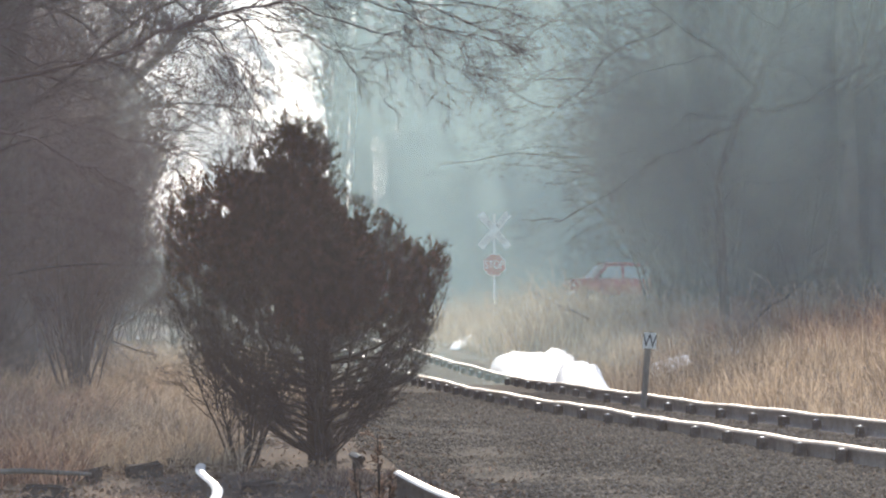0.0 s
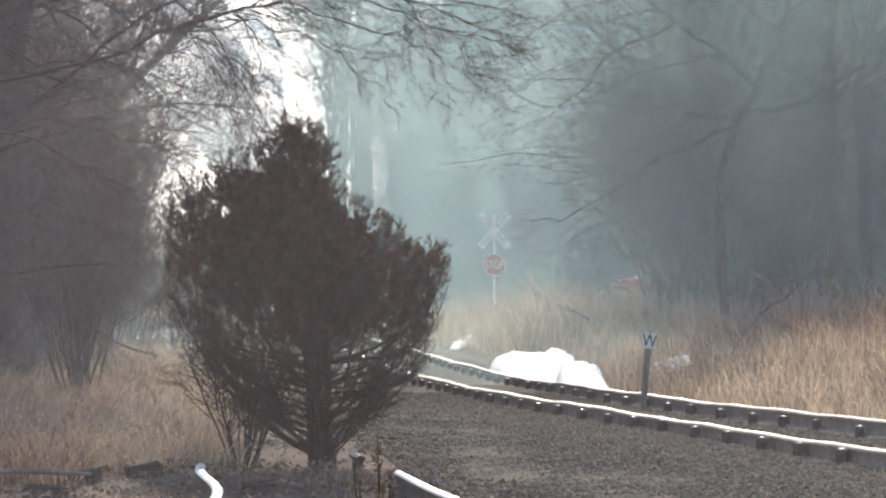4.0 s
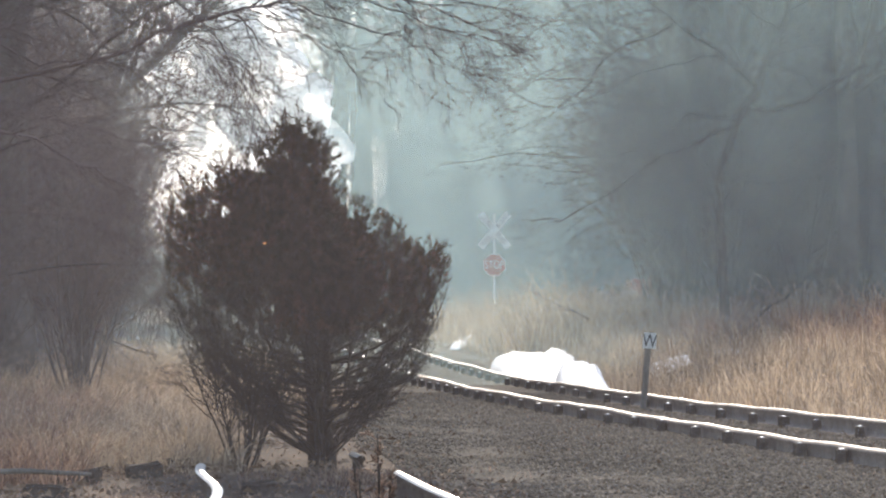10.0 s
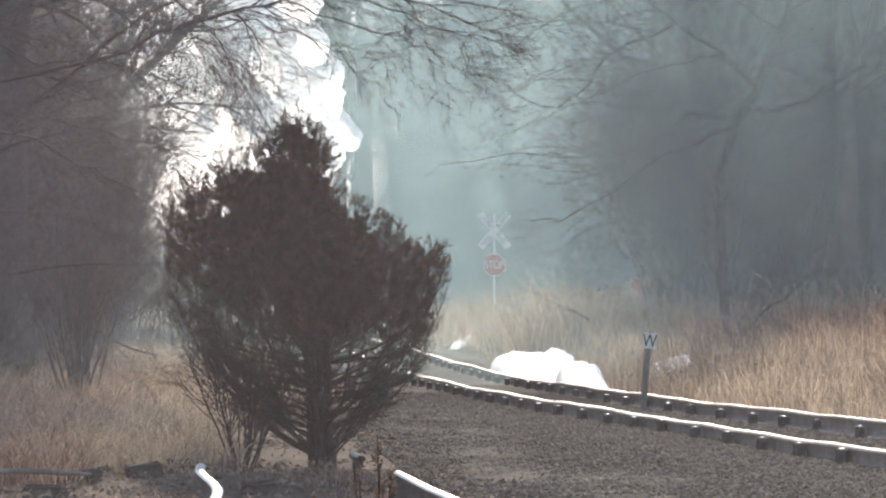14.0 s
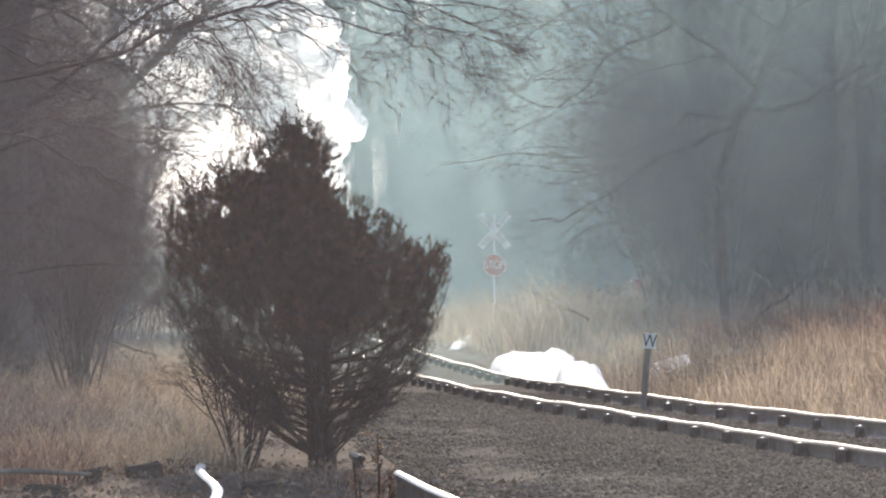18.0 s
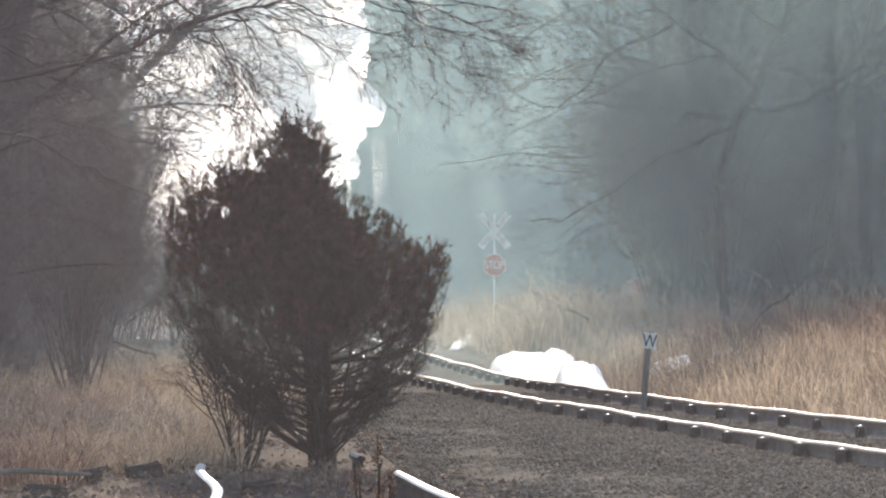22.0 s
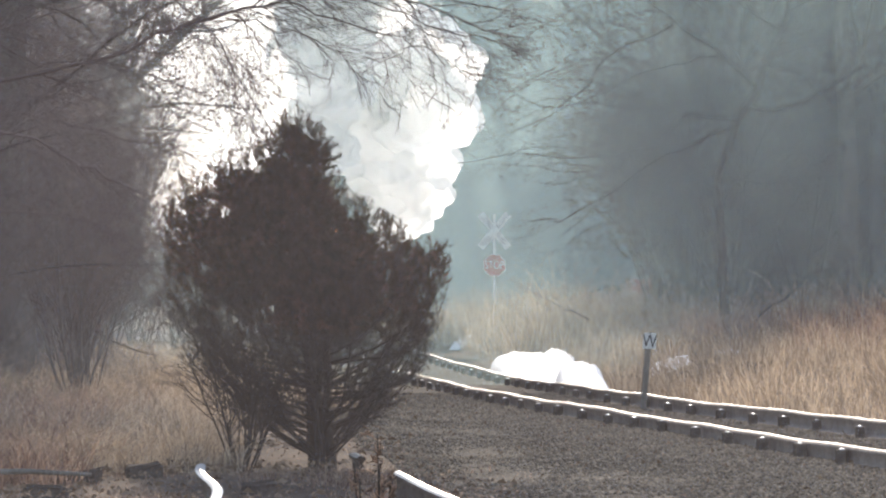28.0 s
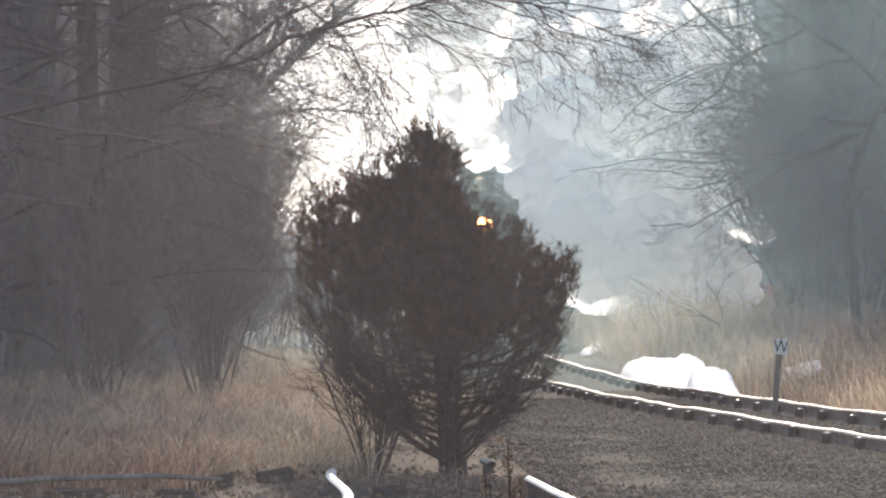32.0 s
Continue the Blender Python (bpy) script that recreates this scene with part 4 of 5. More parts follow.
    # Crown overhead, out of view, added to shade the foreground.
    for k in range(26):
        a = rng.random() * 6.283
        line = wander(rng, (-7.25, 33.1, 5.5 + 4.5 * rng.random()), (math.cos(a) * 0.9 + 0.4, math.sin(a), 0.6), rng.uniform(3, 7), 8, 0.08, 0.03)
        limbs.add(line, np.linspace(0.06, 0.01, 9), 5)
        sprout(rng, (twigs,), line, 0.03, 0, [(16, 1.3, 0.5, 0.12, 0.0, 0.9), (5, 0.6, 0.5, 0.15, 0.0, 0.9)])
    child("trunk", trunk.mesh("trunk"), BARK, t)
    child("limbs", limbs.mesh("limbs"), TWIG_RED, t, "long reddish-brown limbs hanging over the line")
    child("twigs", twigs.mesh("twigs"), TWIG_RED, t)
    tagged(t, "leafless tree whose long limbs hang across the view", "tree")


make_overhang()


def make_spreading_tree(x, y, seed, height, girth, limbs_n, side, label):
    """A broad tree whose long drooping limbs reach out mostly to one side."""
    rng = np.random.default_rng(seed)
    t = new("spreading_tree")
    trunk, limbs, twigs = Tubes(), Tubes(), Tubes()
    line = wander(rng, (0, 0, -0.2), (0.10 * side, 0, 1), height, 12, 0.07, 0.02)
    trunk.add(line, np.linspace(girth, girth * 0.2, 13) * np.array([1.3] + [1] * 12), 12)
    fork = wander(rng, line[3], (-0.35 * side, 0.1, 1), height * 0.6, 8, 0.11, 0.05)
    trunk.add(fork, np.linspace(girth * 0.5, girth * 0.1, 9), 9)
    for k in range(limbs_n):
        stem = line if rng.random() < 0.65 else fork
        p = stem[int(rng.integers(2, len(stem) - 1))]
        a = rng.normal(0, 0.9)
        way = (side * math.cos(a) * (1 if rng.random() < 0.75 else -1), math.sin(a), rng.uniform(-0.1, 0.7))
        ln = rng.uniform(2.2, 6.0)
        lim = wander(rng, p, way, ln, 11, 0.15, -0.03)
        r = rng.uniform(0.016, 0.042)
        limbs.add(lim, np.linspace(r, 0.008, 12), 6)
        sprout(rng, (twigs,), lim, r * 0.55, 0, [(13, 1.3, 0.5, 0.11, -0.02, 0.9), (6, 0.62, 0.55, 0.14, -0.01, 0.9), (4, 0.3, 0.6, 0.16, 0.0, 0.9)])
    child("trunk", trunk.mesh("trunk"), DARKBARK, t)
    child("limbs", limbs.mesh("limbs"), DARKBARK, t)
    child("twigs", twigs.mesh("twigs"), DARKTWIG, t)
    t.matrix_basis = pose(x, y, float(land(x, y)))
    tagged(t, label, "tree")




def make_crossing_tree():
    """The tree at the wood's edge whose limbs sweep across the line's far side."""
    rng = np.random.default_rng(55)
    t = new("spreading_tree")
    trunk, limbs, twigs = Tubes(), Tubes(), Tubes()
    fine = [(12, 1.25, 0.5, 0.12, -0.01, 0.8), (6, 0.6, 0.55, 0.15, -0.01, 0.9), (4, 0.3, 0.6, 0.16, 0.0, 0.9)]
    trunk.add([(5.0, 66.3, -0.4), (4.9, 66.2, 1.2), (4.79, 66, 3.1), (5.15, 66, 4.1), (5.48, 66, 4.6), (5.68, 66, 5.2), (6.0, 66, 5.9), (6.25, 66.2, 7.5), (6.3, 66.4, 9.5)],
              [0.10, 0.085, 0.075, 0.07, 0.065, 0.055, 0.048, 0.035, 0.012], 9)
    for r, pts in (
        (0.040, [(5.42, 66, 4.7), (4.69, 65.8, 5.3), (4.05, 65.7, 5.8), (3.45, 65.6, 6.2), (2.6, 65.5, 6.6)]),
        (0.028, [(4.0, 65.7, 5.78), (2.82, 65.4, 5.2), (2.55, 65.2, 4.7), (1.97, 65, 4.28), (1.64, 65, 4.28), (1.03, 65, 4.7)]),
        (0.026, [(4.75, 65.8, 5.2), (4.05, 66, 5.06), (3.27, 66.2, 4.86), (2.88, 66.3, 4.57), (2.4, 66.4, 4.43), (1.8, 66.4, 4.5)]),
        (0.028, [(5.15, 66, 4.1), (4.24, 65.7, 4.22), (4.08, 65.7, 4.0), (3.65, 65.6, 3.65), (3.0, 65.5, 3.47), (2.62, 65.4, 3.5)]),
        (0.032, [(5.12, 66, 4.05), (4.43, 66.3, 3.72), (3.65, 66.5, 3.37), (2.95, 66.7, 2.85), (2.04, 66.8, 2.34), (1.4, 66.8, 2.37)]),
        (0.036, [(5.4, 66, 4.3), (5.86, 65.6, 4.25), (6.44, 65.2, 4.5), (7.15, 65, 4.95), (7.7, 65, 5.1), (8.6, 65, 5.2)]),
        (0.026, [(5.48, 66, 4.6), (5.73, 66.4, 5.1), (6.37, 66.8, 4.95), (6.64, 67, 4.7), (7.2, 67, 4.2)]),
        (0.022, [(4.85, 66, 2.6), (5.2, 66.4, 3.1), (5.86, 66.6, 3.0), (6.64, 66.8, 3.4), (7.2, 67, 3.8), (7.8, 67, 3.9)]),
        (0.024, [(5.9, 66, 5.7), (5.2, 66.6, 6.2), (4.5, 67, 6.9), (3.6, 67.2, 7.2)]),
        (0.024, [(6.05, 66, 6.0), (6.9, 65.7, 6.4), (7.8, 65.5, 6.4), (8.8, 65.5, 6.0)]),
        (0.028, [(4.95, 66.2, 0.5), (5.25, 65.8, 0.4), (5.65, 65.4, 0.85), (6.3, 65.2, 1.35), (6.9, 65, 1.55)]),
    ):
        line = []
        for a, b in zip(pts, pts[1:]):
            for q in range(3):
                line.append(np.array(a) * (1 - q / 3) + np.array(b) * q / 3 + rng.normal(0, 0.025, 3))
        line = np.array(line + [np.array(pts[-1])])
        limbs.add(line, np.linspace(r, 0.008, len(line)), 6)
        sprout(rng, (twigs,), line, r * 0.55, 0, fine)
    child("trunk", trunk.mesh("trunk"), DARKBARK, t)
    child("limbs", limbs.mesh("limbs"), DARKBARK, t)
    child("twigs", twigs.mesh("twigs"), DARKTWIG, t)
    tagged(t, "broad leafless tree with long drooping limbs beside the grass", "tree")


make_crossing_tree()
make_spreading_tree(5.35, 88, 57, 13, 0.25, 46, -1, "broad-trunked leafless tree with drooping limbs at the wood's edge")
make_spreading_tree(3.0, 161, 64, 19, 0.22, 34, -1, "leafless tree with long limbs standing in the mist")
make_spreading_tree(6.0, 104, 53, 13, 0.13, 40, -1, "leafless tree with long limbs standing in the mist")
for x, y, seed, limbs_n in ((-9.6, 46, 58, 32), (-7.2, 44.5, 59, 24), (-6.6, 51, 61, 24)):
    make_spreading_tree(x, y, seed, 9, 0.075, limbs_n, 1, "leafless tree leaning out of the thicket towards the line")


def make_weed():
    """A dead weed close to the camera."""
    rng = np.random.default_rng(35)
    t = new("dead_weed")
    st, hd = Tubes(), Tubes()
    for k in range(7):
        line = wander(rng, (rng.normal(0, 0.02), rng.normal(0, 0.03), -0.05), (rng.normal(0, 0.05), rng.normal(0, 0.05), 1), rng.uniform(1.0, 1.16), 8, 0.03, 0.03)
        st.add(line, np.linspace(0.004, 0.002, 9), 5)
        sprout(rng, (hd,), line[4:], 0.003, 0, [(13, 0.06, 0.6, 0.18, 0.06, 0.9), (5, 0.03, 0.7, 0.2, 0.05, 0.9)])
    child("stalks", st.mesh("stalks"), CEDAR_WOOD, t)
    child("seed_head", hd.mesh("seed_head"), REED, t, "fuzzy brown seed heads")
    t.matrix_basis = pose(-0.20, 12, float(land(-0.2, 12)))
    tagged(t, "dead brown weed stalks close before the siding", "weed")


make_weed()


def make_far_brush():
    """Undergrowth far behind the woods, too far to tell apart."""
    rng = np.random.default_rng(36)
    n = 16000
    y = rng.uniform(225, 285, n)
    x = rng.uniform(-75, 75, n)
    h = rng.uniform(2.5, 8.0, n) * np.where(np.abs(x - track_x(y)) < 5, 0.55, 1.0)
    v, t = blades(rng, x, y, land(x, y) - 0.1, h, 0.30, 0.25)
    tagged(put(new("far_brush", tri_mesh("far_brush", v, t)), DARKTWIG), "grey undergrowth far off in the mist", "brush", kind="stuff")


make_far_brush()

# ---------------------------------------------------------------- mist in the valley, as upright tinted sheets
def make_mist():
    # Haze, and the shade it lies in, put into the sheets' colour.
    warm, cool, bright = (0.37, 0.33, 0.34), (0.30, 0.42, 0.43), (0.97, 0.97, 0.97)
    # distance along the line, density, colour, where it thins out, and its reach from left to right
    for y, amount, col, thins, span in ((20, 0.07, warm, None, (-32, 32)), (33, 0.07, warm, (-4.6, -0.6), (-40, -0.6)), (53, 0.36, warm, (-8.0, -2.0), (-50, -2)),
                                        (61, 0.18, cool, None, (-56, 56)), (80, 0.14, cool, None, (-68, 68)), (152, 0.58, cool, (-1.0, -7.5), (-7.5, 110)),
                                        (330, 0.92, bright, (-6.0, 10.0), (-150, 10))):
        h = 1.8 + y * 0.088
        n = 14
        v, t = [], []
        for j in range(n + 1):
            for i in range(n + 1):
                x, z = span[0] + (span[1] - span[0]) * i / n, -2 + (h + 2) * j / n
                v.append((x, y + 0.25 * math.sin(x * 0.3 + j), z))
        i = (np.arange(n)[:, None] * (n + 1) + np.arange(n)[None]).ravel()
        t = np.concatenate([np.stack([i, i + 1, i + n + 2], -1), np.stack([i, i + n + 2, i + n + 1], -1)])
        # The far white sheet is added to blow out the sky in the gap.
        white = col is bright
        m = put(new("mist_sheet", tri_mesh("mist_sheet", v, t, True)), mist_material("mist", amount, col, 0.10 if white else 0.35, 0.08, 0.2 if white else 0.5, thins))
        tagged(m, "white sheet added to whiten the sky at the far end of the line" if white else "thin tinted sheet standing in for morning mist between the trees", "mist", "mist banks", "stuff")


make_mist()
# ---------------------------------------------------------------- steam locomotive
def make_locomotive():
    """Front towards -y, rail tops at z = 0."""
    L = new("steam_locomotive")
    along = lambda y, z: pose(0, y, z, -90, 0, 0)
    b = lathe([(0.2, -0.02), (0.96, 0), (0.98, 0.05), (0.98, 2.0), (0.96, 2.02), (0.96, 6.2), (1.04, 7.2), (1.04, 9.0)], 40, m=along(0, 2.85))
    part("boiler", b, ENGINE, L, "black boiler and smokebox", True)
    door = part("smokebox_door", lathe([(0.70, 0.06), (0.70, 0.0), (0.45, -0.09), (0.12, -0.12)][::-1], 32, m=along(-0.06, 2.85)), ENGINE, L, "", True)
    for k in range(10):
        a = 2 * math.pi * k / 10
        part("dog", box((0.06, 0.05, 0.14), (0.74 * math.cos(a), -0.05, 2.85 + 0.74 * math.sin(a)), 0.01, turn=pose(0, 0, 0, 0, 90 - math.degrees(a), 0)), ENGINE, door)
    part("smokestack", lathe([(0.40, 0), (0.33, 0.12), (0.31, 0.55), (0.34, 0.68), (0.38, 0.71), (0.38, 0.77), (0.29, 0.77), (0.27, 0.5)], 28, m=pose(0, 0.9, 3.60)), ENGINE, L, "", True)
    dome = lathe([(0.56, 0), (0.50, 0.15), (0.48, 0.55), (0.40, 0.72), (0.2, 0.80), (0.05, 0.81)], 28, m=pose(0, 3.2, 3.62))
    part("steam_dome", dome, ENGINE, L, "", True)
    part("sand_dome", lathe([(0.52, 0), (0.46, 0.15), (0.45, 0.45), (0.36, 0.62), (0.1, 0.68)], 28, m=pose(0, 4.9, 3.62)), ENGINE, L, "", True)
    light = part("headlight", lathe([(0.16, 0.32), (0.25, 0.30), (0.28, 0.0), (0.29, -0.03), (0.25, -0.03)], 24, m=along(-0.42, 3.0)), ENGINE, L, "lit round headlight", True)
    part("lens", lathe([(0.22, 0), (0.13, -0.03), (0.02, -0.04)], 24, m=along(-0.445, 3.0)), LAMP, light, "glowing orange-white lens")
    part("bracket", box((0.40, 0.3, 0.05), (0, -0.28, 2.74), 0.01), ENGINE, light)
    yoke = bmesh.new()
    for s in (-1, 1):
        rod((s * 0.24 - 0.08, 0.15, 3.66), (s * 0.22 - 0.08, 0.15, 4.22), 0.02, bm=yoke)
    rod((-0.32, 0.15, 4.20), (0.16, 0.15, 4.20), 0.02, bm=yoke)
    yoke_ob = part("bell_yoke", yoke, ENGINE, L)
    part("bell", lathe([(0.19, 0), (0.17, 0.05), (0.13, 0.18), (0.11, 0.30), (0.05, 0.36)], 24, m=pose(-0.08, 0.15, 3.86)), BRASS, yoke_ob, "pale brass bell", True)
    for s in (-1, 1):
        part("handrail", rod((s * 1.04, 0.1, 3.2), (s * 1.09, 8.6, 3.25), 0.022, bm=None), STEEL, L, "steel handrail")
        part("running_board", box((0.45, 8.6, 0.05), (s * 1.22, 4.6, 1.95), 0.01), ENGINE, L)
        part("cylinder", lathe([(0.40, 0), (0.46, 0.03), (0.46, 1.3), (0.40, 1.33)], 24, m=along(0.6, 0.95) @ pose(s * 1.12, 0, 0)), ENGINE, L, "", True)
        part("air_pump", lathe([(0.20, 0), (0.20, 0.5), (0.12, 0.55), (0.12, 0.65), (0.20, 0.7), (0.20, 1.2)], 16, m=pose(s * 1.12, 3.4, 2.05)), ENGINE, L, "", True)
        part("generator", rod((s * 0.66, 4.2, 3.72), (s * 0.66, 4.7, 3.72), 0.16, 0.16, 16), ENGINE, L)
        part("pipe", rod((s * 0.36, 1.8, 4.20), (s * 0.98, 2.6, 3.62), 0.03), STEEL, L, "pale steam pipe")
        part("marker_lamp", lathe([(0.09, 0), (0.11, 0.04), (0.11, 0.2), (0.06, 0.26)], 14, m=pose(s * 0.80, 0.2, 3.42)), ENGINE, L)
        for k, y in enumerate((2.9, 4.5, 6.1, 7.7)):
            wh = new("driving_wheel")
            wh.parent = L
            wh.matrix_basis = pose(s * 0.76, y, 0.70)
            bm = lathe([(0.70, -0.07), (0.70, 0.07), (0.60, 0.07), (0.60, -0.07)], 30, m=pose(0, 0, 0, 0, 90, 0))
            part("tyre", bm, STEEL, wh)
            bm = bmesh.new()
            for q in range(12):
                a = math.pi * q / 6
                rod((0, 0.1 * math.cos(a), 0.1 * math.sin(a)), (0, 0.62 * math.cos(a), 0.62 * math.sin(a)), 0.035, 0.03, 6, bm)
            rod((-0.12, 0, 0), (0.12, 0, 0), 0.14, 0.14, 16, bm)
            part("spokes", bm, ENGINE, wh)
        part("side_rod", box((0.06, 5.0, 0.14), (s * 0.94, 5.3, 0.52), 0.02), STEEL, L)
        part("pilot_wheel", lathe([(0.40, -0.06), (0.40, 0.06)], 24, m=pose(s * 0.76, 0.9, 0.40, 0, 90, 0)), ENGINE, L)
    cab = bmesh.new()
    for s in (-1, 1):
        box((0.05, 2.0, 1.75), (s * 1.40, 10.0, 2.80), 0.01, cab)
    box((2.7, 0.05, 0.75), (0, 9.0, 3.40), 0.01, cab)
    box((1.8, 0.05, 0.45), (0, 9.0, 3.95), 0.01, cab)
    box((0.5, 0.05, 1.0), (-1.22, 9.0, 2.6), 0.01, cab)
    box((0.5, 0.05, 1.0), (1.22, 9.0, 2.6), 0.01, cab)
    cab_ob = part("cab", cab, ENGINE, L, "black steel cab")
    roof = bmesh.new()
    ring = [(-1.46, 3.55), (-1.30, 3.85), (-0.8, 4.18), (0, 4.36), (0.8, 4.18), (1.30, 3.85), (1.46, 3.55)]
    lo = [(roof.verts.new((x, 8.8, z)), roof.verts.new((x, 11.3, z)), roof.verts.new((x, 8.8, z + 0.05)), roof.verts.new((x, 11.3, z + 0.05))) for x, z in ring]
    for p, q in zip(lo, lo[1:]):
        for a, c in ((0, 1), (3, 2), (2, 0), (1, 3)):
            roof.faces.new((p[a], q[a], q[c], p[c]))
    part("roof", roof, ENGINE, cab_ob)
    for s in (-1, 1):
        part("front_window", box((0.36, 0.02, 0.5), (s * 1.18, 8.97, 3.45), 0.005), GLASS, cab_ob)
    for s in (-1, 1):
        part("roof_hatch", box((0.32, 0.5, 0.26), (s * 0.86, 9.3, 4.24), 0.02), ZINC, cab_ob, "pale raised roof hatch")
        part("cab_lamp", lathe([(0.12, 0), (0.14, 0.04), (0.14, 0.16), (0.08, 0.22)], 14, m=along(8.78, 3.80) @ pose(s * 0.98, 0, 0)), ENGINE, cab_ob)
    part("frame", box((1.1, 9.5, 0.35), (0, 5.2, 1.15), 0.03), ENGINE, L)
    part("buffer_beam", box((2.7, 0.25, 0.45), (0, -0.55, 0.95), 0.03), ENGINE, L)
    pilot = bmesh.new()
    for k in range(15):
        u = k / 14 * 2 - 1
        rod((u * 1.25, -0.7, 0.8), (u * 1.1, -1.3 + 0.5 * abs(u), 0.12), 0.03, 0.03, 6, pilot)
    part("pilot", pilot, ENGINE, L, "slatted pilot")
    part("coupler", box((0.25, 0.6, 0.28), (0, -0.95, 0.88), 0.04), ENGINE, L)
    tagged(L, "black steam locomotive with its headlight lit", "locomotive")
    return L


loco = make_locomotive()


# ---------------------------------------------------------------- smoke
def puff_mesh(seed):
    bm = bmesh.new()
    bmesh.ops.create_icosphere(bm, subdivisions=5, radius=1.0)
    off = Vector((seed * 7.3, seed * 3.1, seed * 1.7))
    for v in bm.verts:
        p = v.co.copy()
        d = 0.12 * noise.noise(p * 0.9 + off)
        for sc, am in ((1.5, 0.42), (3.2, 0.20), (7.0, 0.085)):
            d += am * (0.55 - min(0.8, noise.voronoi(p * sc + off)[0][0]) ** 1.5)
        v.co = p * (0.92 + d)
    bmesh.ops.delete(bm, geom=[v for v in bm.verts if v.co.y > 0.05], context="VERTS")
    me = bpy.data.meshes.new("puff")
    bm.to_mesh(me)
    bm.free()
    me.polygons.foreach_set("use_smooth", np.ones(len(me.polygons), dtype=bool))
    return me


PUFFS = [puff_mesh(k) for k in range(6)]
for me in PUFFS:
    me.materials.append(SMOKE)


def make_puff(k, size, label="billowing white smoke from the locomotive"):
    ob = new("smoke_puff", PUFFS[k % 6])
    ob.scale = (size, size, size)
    tagged(ob, label, "smoke", "smoke plume")
    return ob


# ---------------------------------------------------------------- red pickup on the road
def make_truck():
    t = new("pickup_truck")
    body = bmesh.new()
    box((1.1, 1.80, 0.55), (-1.75, 0, 0.85), 0.10, body)
    box((1.9, 1.84, 0.62), (-0.35, 0, 0.86), 0.06, body)
    box((2.1, 1.84, 0.62), (1.6, 0, 0.88), 0.05, body)
    part("body", body, TRUCKRED, t, "red painted body", True)
    hood = box((0.80, 1.72, 0.14), (-1.92, 0, 1.12), 0.06, turn=pose(0, 0, 0, 0, -4, 0))
    part("hood", hood, TRUCKRED, t, "", True)
    cab = bmesh.new()
    vs = [cab.verts.new(c) for c in ((-1.62, -0.84, 1.14), (-1.62, 0.84, 1.14), (1.05, 0.84, 1.14), (1.05, -0.84, 1.14), (-1.02, -0.70, 1.70), (-1.02, 0.70, 1.70), (0.90, 0.70, 1.74), (0.90, -0.70, 1.74))]
    for q in ((0, 1, 5, 4), (1, 2, 6, 5), (2, 3, 7, 6), (3, 0, 4, 7), (4, 5, 6, 7)):
        cab.faces.new([vs[i] for i in q])
    cab_ob = part("cab", cab, TRUCKRED, t)
    part("roof", box((1.95, 1.46, 0.12), (-0.05, 0, 1.745), 0.058), TRUCKRED, cab_ob)
    ws = bmesh.new()
    ws.faces.new([ws.verts.new(c) for c in ((-1.61, -0.76, 1.18), (-1.61, 0.76, 1.18), (-1.07, 0.64, 1.68), (-1.07, -0.64, 1.68))])
    bmesh.ops.solidify(ws, geom=ws.faces[:], thickness=0.02)
    part("windscreen", ws, GLASS, cab_ob)
    for s in (-1, 1):
        w = bmesh.new()
        w.faces.new([w.verts.new(c) for c in ((-1.40, s * 0.845, 1.19), (-0.42, s * 0.845, 1.19), (-0.42, s * 0.735, 1.66), (-0.92, s * 0.735, 1.66))])
        bmesh.ops.solidify(w, geom=w.faces[:], thickness=0.02)
        part("side_window", w, GLASS, cab_ob)
        w = bmesh.new()
        w.faces.new([w.verts.new(c) for c in ((-0.32, s * 0.845, 1.19), (0.75, s * 0.845, 1.19), (0.68, s * 0.735, 1.66), (-0.32, s * 0.735, 1.66))])
        bmesh.ops.solidify(w, geom=w.faces[:], thickness=0.02)
        part("side_window", w, GLASS, cab_ob)
        part("mirror", box((0.08, 0.18, 0.14), (-1.30, s * 1.02, 1.28), 0.03), BLACK, t)
        part("headlight", box((0.06, 0.34, 0.16), (-2.30, s * 0.66, 0.95), 0.02), GLASS, t)
        for x in (-1.55, 1.65):
            wh = new("wheel")
            wh.parent = t
            wh.matrix_basis = pose(x, s * 0.82, 0.36)
            part("tyre", lathe([(0.30, -0.12), (0.36, -0.10), (0.36, 0.10), (0.30, 0.12)], 24, m=pose(0, 0, 0, 90, 0, 0)), RUBBER, wh, "", True)
            part("rim", lathe([(0.2, -0.125), (0.22, 0.125)], 20, m=pose(0, 0, 0, 90, 0, 0)), CHROME, wh)
    part("bumper", box((0.14, 1.84, 0.2), (-2.34, 0, 0.62), 0.04), CHROME, t)
    tagged(t, "red pickup truck backing away along the road", "truck")
    return t


truck = make_truck()


# ---------------------------------------------------------------- what moves
def loco_pose(y):
    x = float(track_x(y))
    s = float((track_x(y + 4) - track_x(y - 1)) / 5)
    return pose(x, y, float(track_z(y)), 0, 0, -math.degrees(math.atan(s)))


LOCO_ROWS = [(0, 186), (6, 166), (12, 147), (18, 127.5), (22, 115.5), (25, 108), (27.5, 103.6), (29.6, 99.4), (32, 94)]


def loco_y(t):
    return float(np.interp(t, [r[0] for r in LOCO_ROWS], [r[1] for r in LOCO_ROWS]))


STACK = 0.9


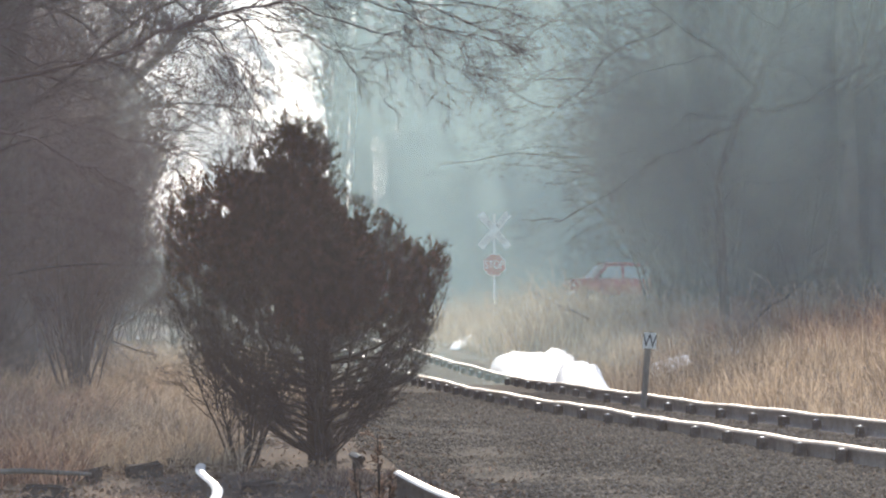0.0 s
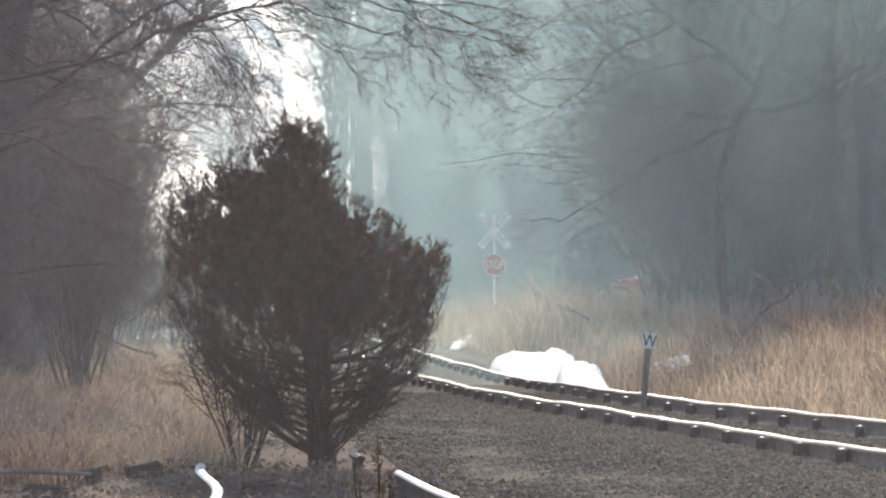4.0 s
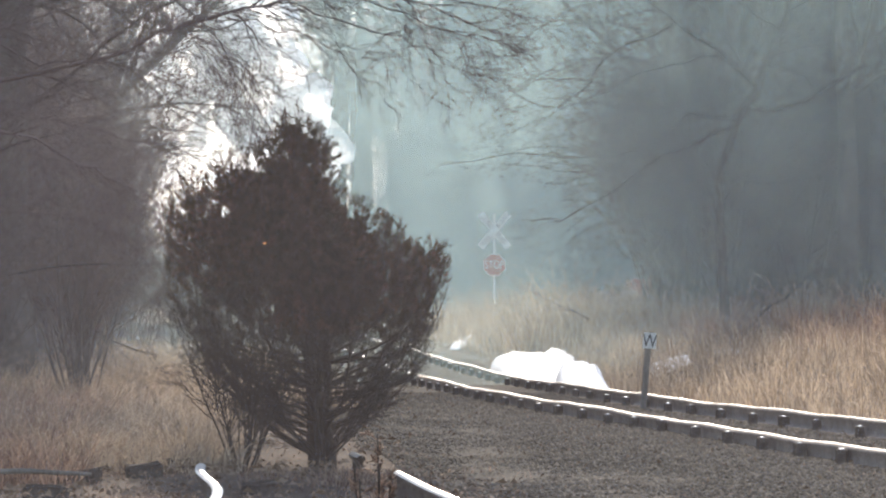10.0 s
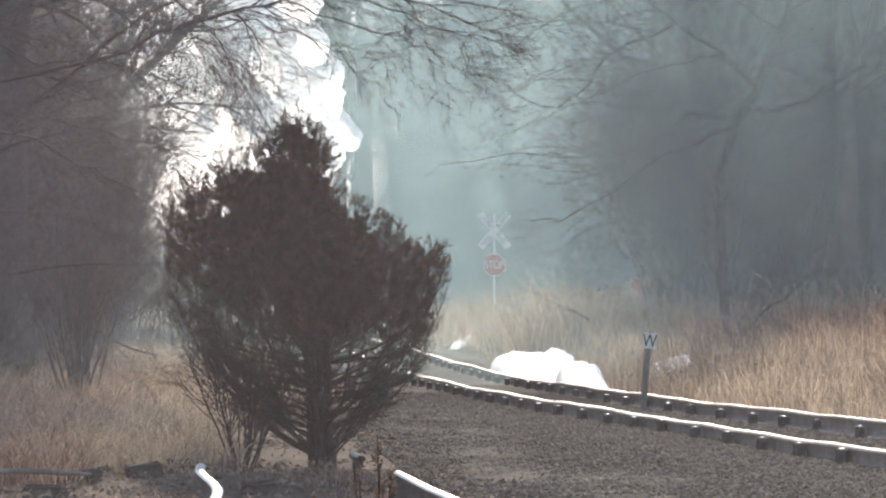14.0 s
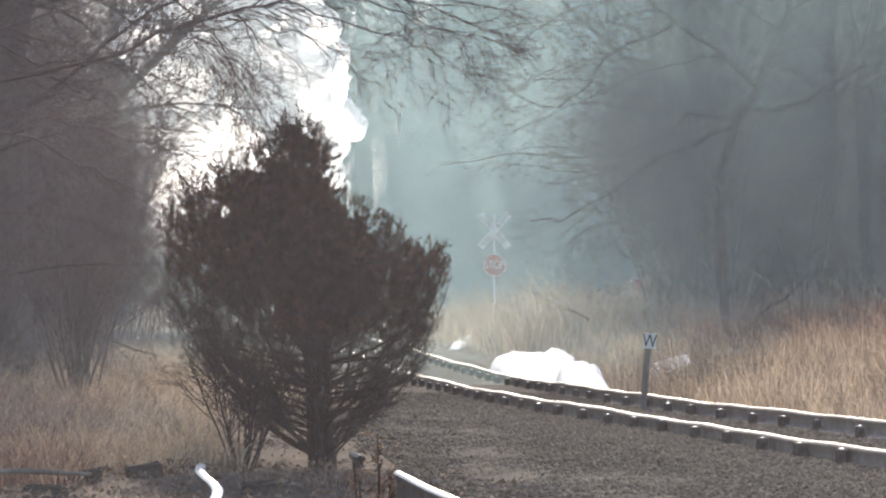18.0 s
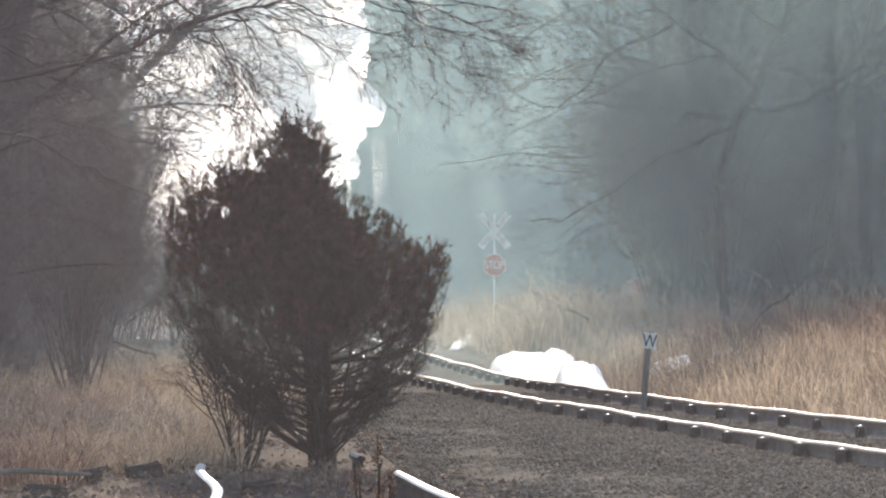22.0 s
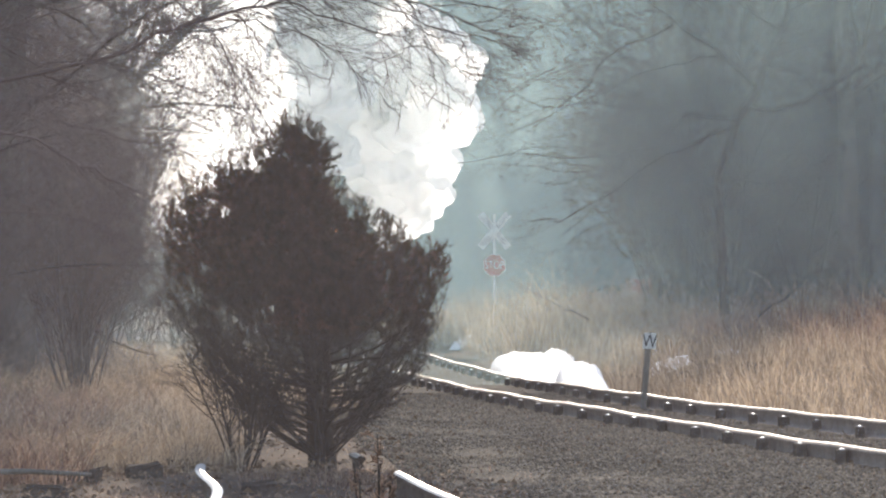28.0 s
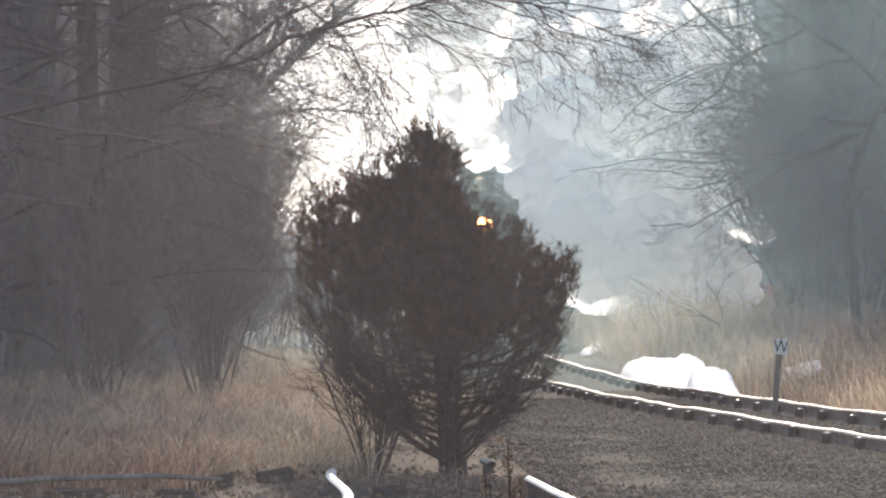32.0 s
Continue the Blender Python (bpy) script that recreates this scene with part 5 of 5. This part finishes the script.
def motions():
    walk(loco, [(t, loco_pose(y)) for t, y in LOCO_ROWS])
    times = [0, 3, 6, 9, 12, 15, 18, 20, 22, 23, 24, 25, 26, 27, 28, 29, 30, 31, 32]
    # the column that stands over the smokestack and comes on with the engine, swaying
    rng = np.random.default_rng(90)
    n = 9
    for k in range(n):
        u = (k + 0.5) / n
        ob = make_puff(k, 0.50 + 1.10 * u ** 0.6 + 0.25 * rng.random() * u)
        dx, dy = (0.1 + 0.5 * u) * (-1) ** k - 0.7 * u, rng.normal(0, 0.1 + 0.3 * u)
        spin, ph = rng.uniform(-0.6, 0.6, 3), rng.random() * 6.28
        rows = []
        for t in times:
            y = loco_y(t) + STACK
            sway = 0.35 * u * math.sin(0.9 * t + 3 * u) + 0.2 * u * math.sin(2.1 * t + ph)
            rise = 4.75 + 7.4 * u + 0.2 * math.sin(1.3 * t + ph) * u
            sway += float(np.interp(t, [0, 5, 9, 20, 25, 28], [0.2, 0.9, 2.5, 1.1, 0.7, -0.1])) * math.exp(-((u - 0.25) / 0.35) ** 2)
            rows.append((t, pose(float(track_x(y)) + dx + sway, y + dy * 0.4 + u * float(np.interp(t, [28.6, 30.4], [-4, -1])), float(track_z(y)) + rise, *(spin * t))))
        walk(ob, rows)
    # the great billow blown out to the right as the engine passes the crossing
    rng = np.random.default_rng(91)
    n = 20
    for k in range(n):
        ob = make_puff(k + 2, rng.uniform(1.2, 1.60))
        # its place in the full cloud, and in the column out of which it comes
        row, col = divmod(k, 4)
        z1, sink = 2.3 + 1.5 * (row + 0.7 * rng.random()), rng.uniform(0.5, 1.6)
        reach = float(np.interp(z1, [0.5, 2.0, 4.0, 6.5, 9.5], [2.6, 3.4, 4.7, 4.7, 4.0]))
        x1 = 0.6 + (reach - 0.6) * (col + 0.3 + 0.7 * rng.random()) / 4
        x0, z0, back = -0.4 - 4.2 * rng.random(), 5.6 + 0.9 * (k + rng.random()), rng.uniform(-0.1, 0.1)
        spin = rng.uniform(-0.6, 0.6, 3)
        late = rng.uniform(-0.25, 0.25)
        rows = []
        for t in times + [27.5, 28.4, 29.4, 30.4]:
            y0 = loco_y(t) + back + float(np.interp(t, [24, 27, 29, 32], [1, 3, 7.5, 12]))
            g = float(np.interp(t + late, [24.6, 26, 27, 27.5, 28, 28.8, 29, 29.4, 30, 30.4, 31, 32], [0, 0.25, 0.52, 0.63, 0.74, 0.96, 1.0, 1.14, 1.42, 1.55, 1.68, 1.8]))
            s = min(1.0, g / 0.9)
            x = float(track_x(y0)) + x0 * (1 - s) + x1 * g
            z = z0 * (1 - s) + z1 * s
            if z1 < 5.5:
                z -= sink * float(np.interp(t, [28.6, 29.6, 31], [0, 0.7, 1]))
            rows.append((t, pose(x, y0 + (z - 3) * float(np.interp(t, [28.6, 29.4, 30.4], [-0.8, -0.4, 1.0])) * (1 if z < 12 else 9 / (z - 3)), z, *(spin * t))))
        walk(ob, sorted(rows, key=lambda r: r[0]))
    # the truck backs off to the right and stops
    stops = [(0, 7.1), (0.8, 7.42), (1.6, 7.92), (2.4, 8.4), (3.5, 8.95), (5.0, 9.3), (5.6, 9.5), (32, 9.5)]
    walk(truck, [(t, pose(x, 146 + 0.1 * (x - 6.5), 0.07, 0, 0, 12)) for t, x in stops])


motions()
